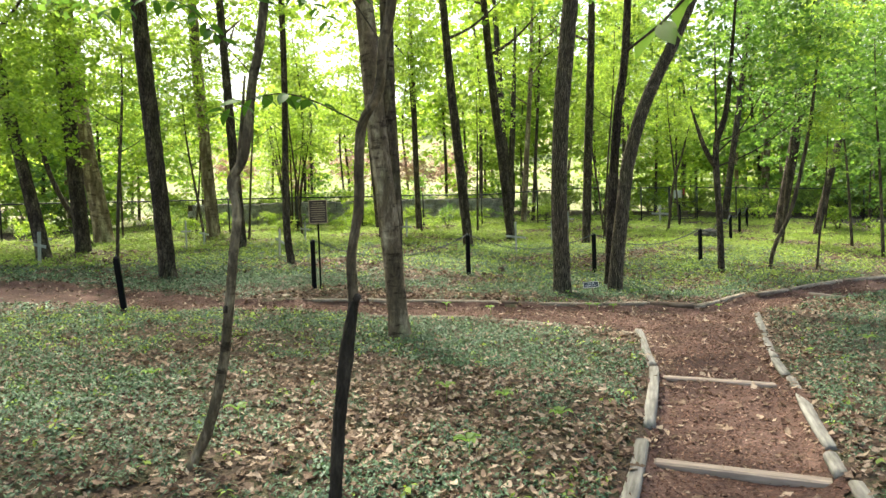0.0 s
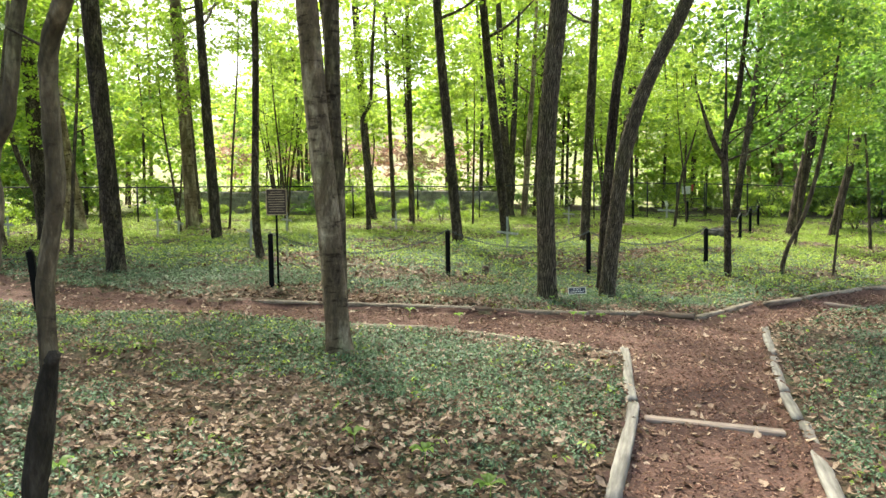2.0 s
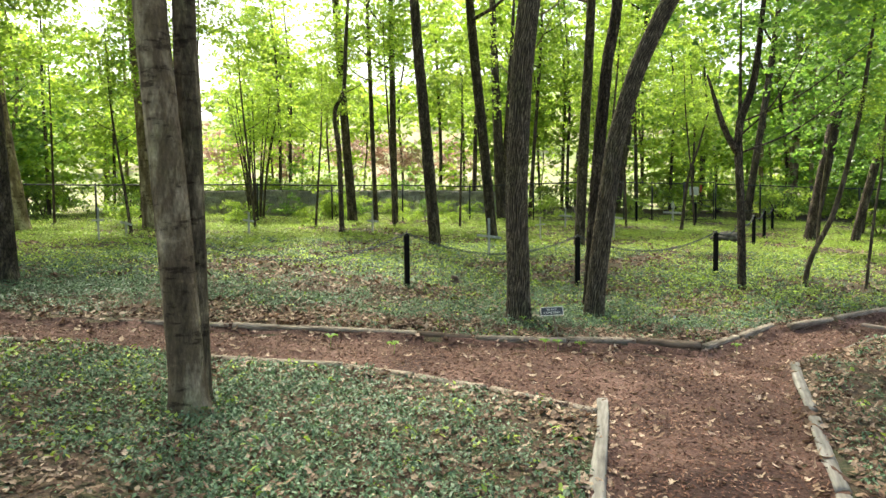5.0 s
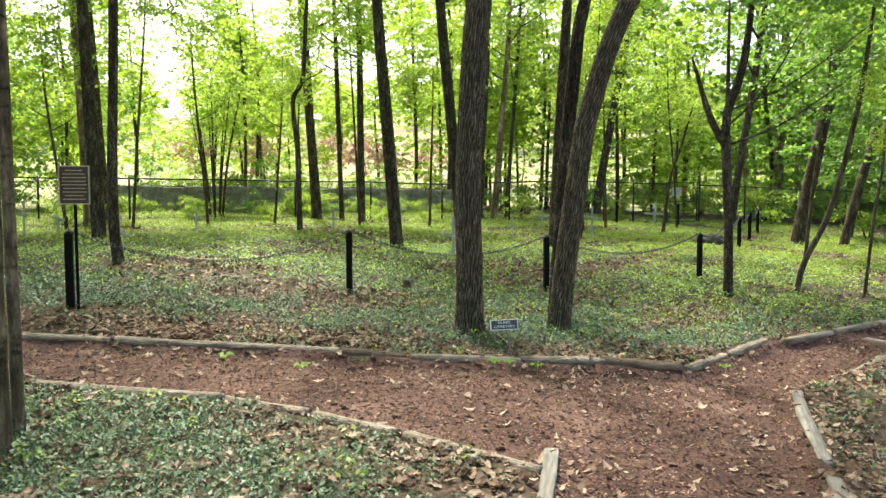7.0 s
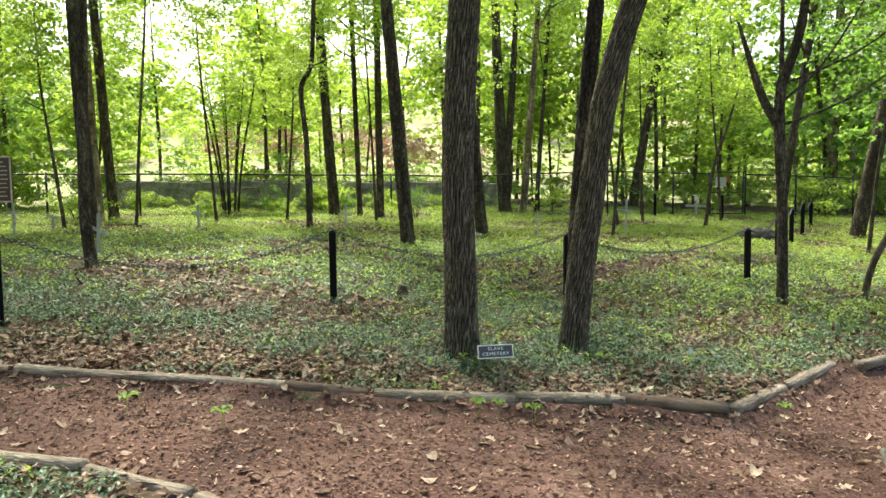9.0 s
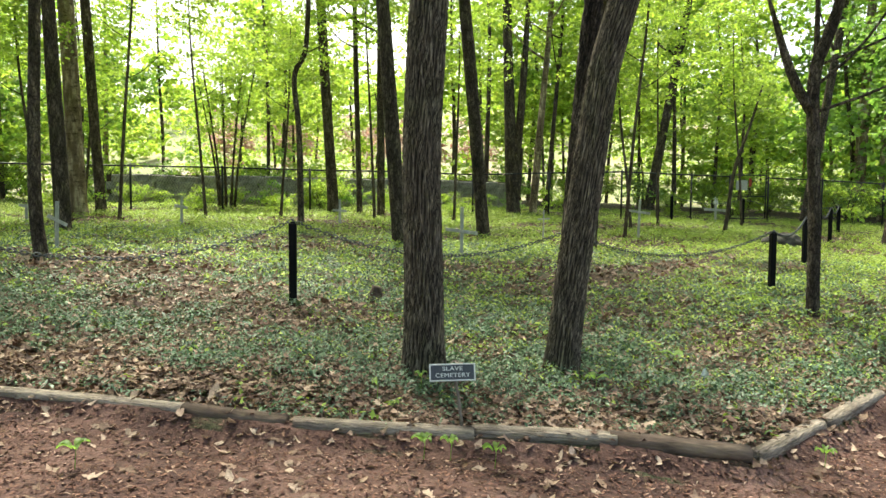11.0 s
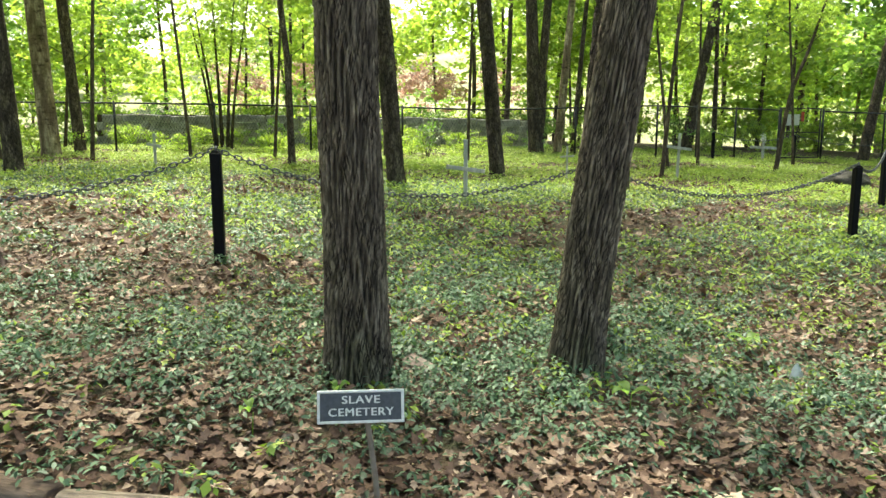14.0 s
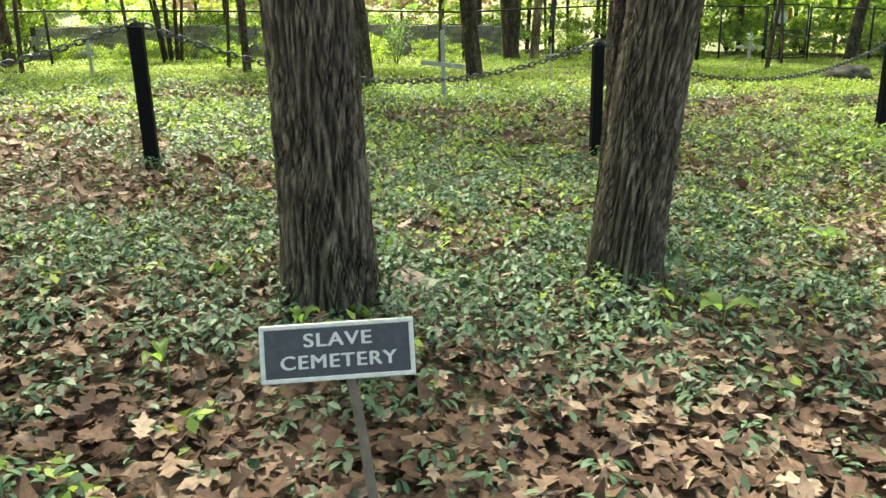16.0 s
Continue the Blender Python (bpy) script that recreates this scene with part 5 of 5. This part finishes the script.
def oak_leaves(name, x, y, size, label, mat, lift=0.02, heap=0.05, z=None):
    """Broad curled oak leaves: a spine with three lobes on each side."""
    n = len(x)
    z = (land(x, y) if z is None else z) + lift + heap * rng.uniform(0, 1, n)
    along = np.array([-0.5, -0.33, -0.24, -0.06, 0.04, 0.24, 0.3, 0.5])
    half = np.array([0.02, 0.17, 0.08, 0.3, 0.12, 0.26, 0.13, 0.03])
    s = (size * rng.uniform(0.6, 1.3, n))[:, None]
    jag = rng.uniform(0.75, 1.25, (n, 8))
    bend, cup, twist = rng.normal(size=(n, 1)) * 0.7, rng.uniform(-1.0, 1.8, (n, 1)), rng.normal(size=(n, 1)) * 0.5
    a = rng.uniform(0, 6.28, (n, 1))
    tx, ty = rng.normal(size=(n, 1)) * 0.2, rng.normal(size=(n, 1)) * 0.2
    rows = []
    for side in (-1, 0, 1):
        lx, ly = along[None, :] * s * (1 + 0.05 * side * jag), side * half[None, :] * s * jag
        lz = (bend * along[None, :] ** 2 + cup * half[None, :] ** 2 * abs(side) + twist * along[None, :] * half[None, :] * side) * s
        wx, wy = lx * np.cos(a) - ly * np.sin(a), lx * np.sin(a) + ly * np.cos(a)
        rows.append(np.stack([x[:, None] + wx, y[:, None] + wy, z[:, None] + np.maximum(lz + wx * tx + wy * ty, -0.012)], -1))
    v = np.stack(rows, 2).reshape(-1, 3)
    one = np.array([(i * 3 + k, i * 3 + k + 1, i * 3 + k + 4, i * 3 + k + 3) for i in range(7) for k in (0, 1)])
    f = (np.arange(n) * 24)[:, None, None] + one[None]
    return tagged(new(name, raw_mesh(name, v, f.reshape(-1, 4), mat)), label, "fallen leaves", kind="stuff")


def area(x0, x1, y0, y1):
    return (x1 - x0) * (y1 - y0)


IVY_TXT = "dark green creeping groundcover over the woodland floor"
# near bank, both sides of the entry path
for x0, x1, y0, y1, dens in ((-8.2, 8.7, 0.9, 12.6, 180), (-3.2, 10.2, 12.6, 16.5, 215)):
    x, y = scatter(int(area(x0, x1, y0, y1) * dens), x0, x1, y0, y1, 0.09, 1.0, 0.42)
    bank = (y > 12.5) & (edge_distance(x, y) < 0.85) & (rng.uniform(0, 1, len(x)) < 0.45)
    x, y = x[~bank], y[~bank]
    plants("groundcover", x, y, IVY, 9, 0.05, 0.033, 0.08 if y0 < 10 else 0.1, IVY_TXT, wide=0.5, pointed=y0 > 10)
    x, y = scatter(int(area(x0, x1, y0, y1) * (225 if y0 < 10 else 400)), x0, x1, y0, y1, 0.04)
    pale = rng.uniform(0, 1, len(x)) < (0.45 if y0 < 10 else 0.25)
    fallen("leaf_litter", x[~pale], y[~pale], 0.07 if y0 < 10 else 0.06, "tan and brown dead leaves among the groundcover")
    fallen("leaf_litter", x[pale], y[pale], 0.066 if y0 < 10 else 0.06, "dry pale leaves among the groundcover", mat=DRY)
    x, y = scatter(int(area(x0, x1, y0, y1) * 7), x0, x1, y0, y1, 0.1, 0.8)
    plants("herbs", x, y, HERB, 6, 0.05, 0.05, 0.1, "bright green herb seedlings among dead leaves", wide=0.6)
x, y = scatter(1700, -7.5, 0.4, 8.2, 12.6, 0.1, 0.5)
plants("herbs", x, y, HERB, 6, 0.06, 0.05, 0.09, "bright green herbs on the near bank", wide=0.55)
x, y = scatter(15000, -6, 2.7, 2.2, 12.4, 0.1, 1.0, 0.45)
plants("groundcover", x, y, IVY, 8, 0.055, 0.04, 0.09, IVY_TXT, wide=0.45)
# thicker growth between the graves and the logs
x, y = scatter(4200, -2.5, 9.5, 13.6, 17.6, 0.4, 0.5)
plants("groundcover", x, y, IVY, 9, 0.055, 0.034, 0.1, IVY_TXT, wide=0.5, pointed=True)
x, y = scatter(1500, 0, 10, 14.2, 18.5, 0.3)
plants("herbs", x, y, HERB, 6, 0.05, 0.04, 0.1, "bright green herb seedlings among dead leaves", wide=0.55)
# the strip past the path's bend
x, y = scatter(9000, -12, -2.4, 12.4, 16.6, 0.1, 0.9)
plants("groundcover", x, y, IVY, 8, 0.06, 0.04, 0.09, IVY_TXT)
x, y = scatter(7000, -12, -2.4, 12.2, 16.6, 0.05)
fallen("leaf_litter", x, y, 0.075, "tan dead leaves beside the bend of the path")
x, y = scatter(8000, -6.2, 3.4, 1.8, 8.4, 0.06)
fallen("leaf_litter", x, y, 0.06, "small brown leaf scraps over the near bank", 0.006)
# a drift of dry leaves on the bank
x, y = rng.normal(0.3, 1.0, 2600), rng.normal(5.9, 1.25, 2600)
ok = ~on_path(x, y) & (edge_distance(x, y) > 0.08) & (patch(x * 1.7, y * 1.7) > -0.3)
fallen("leaf_litter", x[ok], y[ok], 0.066, "drift of dry pale leaves on the near bank", 0.03, True, 0.05, None, DRY)
# broad oak leaves, thickest before the small sign
for n, lo, hi, mat in ((2900, 12.95, 14.0, DEAD), (500, 12.95, 13.9, DRY), (900, 13.8, 16.5, DEAD), (600, 13.8, 17.5, DRY)):
    x, y = scatter(n * 2, -2.5, 8.2, lo, hi, 0.06, -0.9, 0.45)
    oak_leaves("leaf_litter", x[:n], y[:n], 0.08, "curled brown oak leaves lying before the graves", mat)
for n, mat in ((1300, DEAD), (1500, DRY)):
    x, y = scatter(n * 2, -6.5, 7.5, 2.6, 11, 0.06, -0.8, 0.6)
    oak_leaves("leaf_litter", x[:n], y[:n], 0.08, "curled brown oak leaves drifted on the near bank", mat, 0.03)
# the burial ground
x, y = scatter(96000, -18, 20, 15.6, 40, 0.1, 0.9, 0.45)
ok = rng.uniform(0, 1, len(x)) < 0.22 + 0.78 * np.clip((y + 0.25 * np.abs(x) - 17.5) / 6, 0, 1)
x, y = x[ok], y[ok]
plants("herbs", x, y, HERB, 5, 0.08, 0.068, 0.12, "light green low herbs covering the burial ground", wide=0.5)
x, y = scatter(26000, -8.5, 12, 14.5, 24, 0.1, 1.0)
plants("groundcover", x, y, IVY, 7, 0.06, 0.045, 0.09, IVY_TXT)
x, y = scatter(12000, -6, 10, 16.4, 22.5, 0.05, -0.8, 0.8)
fallen("leaf_litter", x, y, 0.1, "dead leaves scattered through the burial ground")
x, y = scatter(27000, -16, 18, 12.6, 34, 0.05, -1.0, 0.5)
fallen("leaf_litter", x, y, 0.12, "dead leaves scattered through the burial ground", lobes=False)
x, y = scatter(7000, -18, -4.5, 0, 17, 0.1)
plants("groundcover", x, y, IVY, 6, 0.07, 0.065, 0.09, IVY_TXT)
x, y = scatter(6000, 5.5, 20, 0, 17, 0.1)
plants("groundcover", x, y, IVY, 6, 0.07, 0.065, 0.09, IVY_TXT)

# on the paths: chips of bark and drifts of leaves
n = 330000
x, y = rng.uniform(-6, 9.5, n), rng.uniform(2, 17, n)
ok = on_path(x, y) & (edge_distance(x, y) > 0.02)
x, y = x[ok], y[ok]
c = np.stack([x, y, ground_at(x, y) + 0.021], -1)
nrm = rng.normal(size=(len(x), 3)) * 0.3 + np.array([0, 0, 1])
v, f = flat_leaves(c, nrm, rng.uniform(0.01, 0.055, len(x)), rng.uniform(0.006, 0.02, len(x)))
tagged(new("mulch_chips", raw_mesh("mulch_chips", v, f, CHIP)), "red-brown bark chips on the footpath", "mulch", kind="stuff")
n = 90000
x, y = rng.uniform(-9, 11, n), rng.uniform(0, 18.5, n)
d = edge_distance(x, y)
ok = on_path(x, y) & (rng.uniform(0, 1, n) < 0.07 + 0.45 * np.exp(-d / 0.16))
fallen("path_leaves", x[ok], y[ok], 0.09, "dry dead leaves strewn over the footpath", 0.018, True, 0.008, ground_at(x[ok], y[ok]), DRY)
x, y = rng.uniform(-8, 10, 9000), rng.uniform(1, 17, 9000)
ok = on_path(x, y) & (rng.uniform(0, 1, 9000) < 0.1 + 0.35 * np.exp(-edge_distance(x, y) / 0.3))
oak_leaves("path_leaves", x[ok], y[ok], 0.1, "curled oak leaves lying on the footpath", DRY, 0.018, 0.008, ground_at(x[ok], y[ok]))
# moss and litter banked against the logs
n = 60000
x, y = rng.uniform(-7, 9, n), rng.uniform(3, 17, n)
ok = ~on_path(x, y) & (edge_distance(x, y) < np.where(y > 12.5, 0.8, 0.4)) & (edge_distance(x, y) > 0.09)
fallen("leaf_litter", x[ok], y[ok], 0.078, "dead leaves banked against the edging logs")

# single broad-leaved seedlings
def seedling(x, y, n, size, rise=0.12):
    root = thing("seedling", x, y, gz(x, y), "broad-leaved green seedling among dead leaves", "seedling", "seedlings")
    part("stem", raw_mesh("stem", *tube(np.array([(0, 0, -0.02), (0.01, 0, rise)]), [0.003, 0.002], 5), LEAF_GREEN), root)
    for k in range(n):
        a = k * 2.3 + x
        leaf = []
        for u in np.linspace(0, 1, 6):
            wd = size * 0.34 * math.sin(math.pi * min(1, u * 0.92 + 0.06)) ** 0.8
            for s in (-1, 0, 1):
                leaf.append((0.01 + size * u, s * wd, rise + 0.03 * math.sin(u * 2.6) + (0.012 if s else 0)))
        leaf = np.array(leaf) @ np.array(Matrix.Rotation(a, 3, "Z").transposed())
        q = np.array([(i * 3 + s, i * 3 + s + 1, i * 3 + s + 4, i * 3 + s + 3) for i in range(5) for s in (0, 1)])
        part("leaf", raw_mesh("leaf", leaf, q, LEAF_GREEN), root)


for x, y, n, s in ((3.75, 14.05, 3, 0.09), (1.3, 5.9, 5, 0.09), (0.9, 6.3, 5, 0.08), (0.4, 6.6, 4, 0.08), (0.6, 5.2, 5, 0.09), (-1.2, 5.9, 4, 0.09), (0.2, 12.05, 4, 0.08), (0.93, 11.99, 5, 0.07), (3.06, 12.6, 5, 0.06), (5.1, 13.3, 4, 0.06), (2.65, 12.62, 6, 0.06), (2.8, 12.66, 5, 0.05), (2.2, 13.4, 2, 0.06), (2.45, 13.75, 3, 0.05), (4.6, 15.4, 4, 0.1), (-2.3, 6.8, 4, 0.09), (5.6, 9.5, 4, 0.09)):
    seedling(x, y, n, s)

# odds and ends on the ground
pale = thing("pale_leaf", 4.8, 15.05, gz(4.8, 15.05) + 0.03, "single upright bleached white leaf among green herbs", "leaf")
part("blade", raw_mesh("blade", np.array([(-0.045, 0, 0), (0.0, -0.012, 0.01), (0.045, 0, -0.01), (-0.03, 0.01, 0.05), (0.002, -0.006, 0.055), (0.032, 0.012, 0.04), (-0.012, 0.02, 0.085), (0.002, 0.012, 0.095), (0.012, 0.022, 0.085)]), np.array([(0, 1, 4, 3), (1, 2, 5, 4), (3, 4, 7, 6), (4, 5, 8, 7)]), WHITE), pale)

slab = thing("bark_slab", 2.7, 14.42, gz(2.7, 14.42) + 0.02, "curved slab of tan bark lying behind the trunk", "bark")
bm = box(0.22, 0.1, 0.02, bevel=0.006)
bmesh.ops.subdivide_edges(bm, edges=bm.edges[:], cuts=2)
for v in bm.verts:
    v.co.z += 0.03 - 3.0 * v.co.y ** 2 + 0.012 * noise.noise(v.co * 30)
    v.co.y *= 1 - 1.4 * abs(v.co.x)
slab.rotation_euler = (0.35, 0.25, -0.5)
part("body", bm_mesh("slab", bm, PLANK), slab)

stick = thing("fallen_twig", 5.0, 13.84, gz(5.0, 13.84), "thin pale dead twig arching over dead leaves", "twig")
part("stem", raw_mesh("stem", *tube(spline([(-0.08, -0.12, 0.01), (0.02, -0.04, 0.08), (0.07, 0.02, 0.16), (0.05, 0.05, 0.28)], 14), [0.007, 0.006, 0.003], 7), STAKE), stick)
part("side_shoot", raw_mesh("side_shoot", *tube(spline([(0.065, 0.015, 0.14), (0.11, 0.04, 0.19), (0.13, 0.05, 0.26)], 8), [0.004, 0.002], 6), STAKE), stick)

shrub = thing("flowering_shrub", -0.44, 31.0, gz(-0.44, 31.0), "small shrub with whitish blossom before the fence", "shrub")
for a in (0.4, 2.2, 3.9, 5.3):
    part("stem", BUSH_STEM, shrub, at=pose(0, 0, 0, 0, 0, math.degrees(a)) @ Matrix.Diagonal((0.6, 0.6, 0.9, 1)))
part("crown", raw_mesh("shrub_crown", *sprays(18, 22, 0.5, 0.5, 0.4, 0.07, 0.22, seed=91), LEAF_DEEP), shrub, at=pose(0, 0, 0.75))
part("blossom", raw_mesh("blossom", *sprays(16, 10, 0.52, 0.52, 0.42, 0.06, 0.2, seed=92), CROSS_WOOD), shrub, "whitish blossom", pose(0, 0, 0.78))
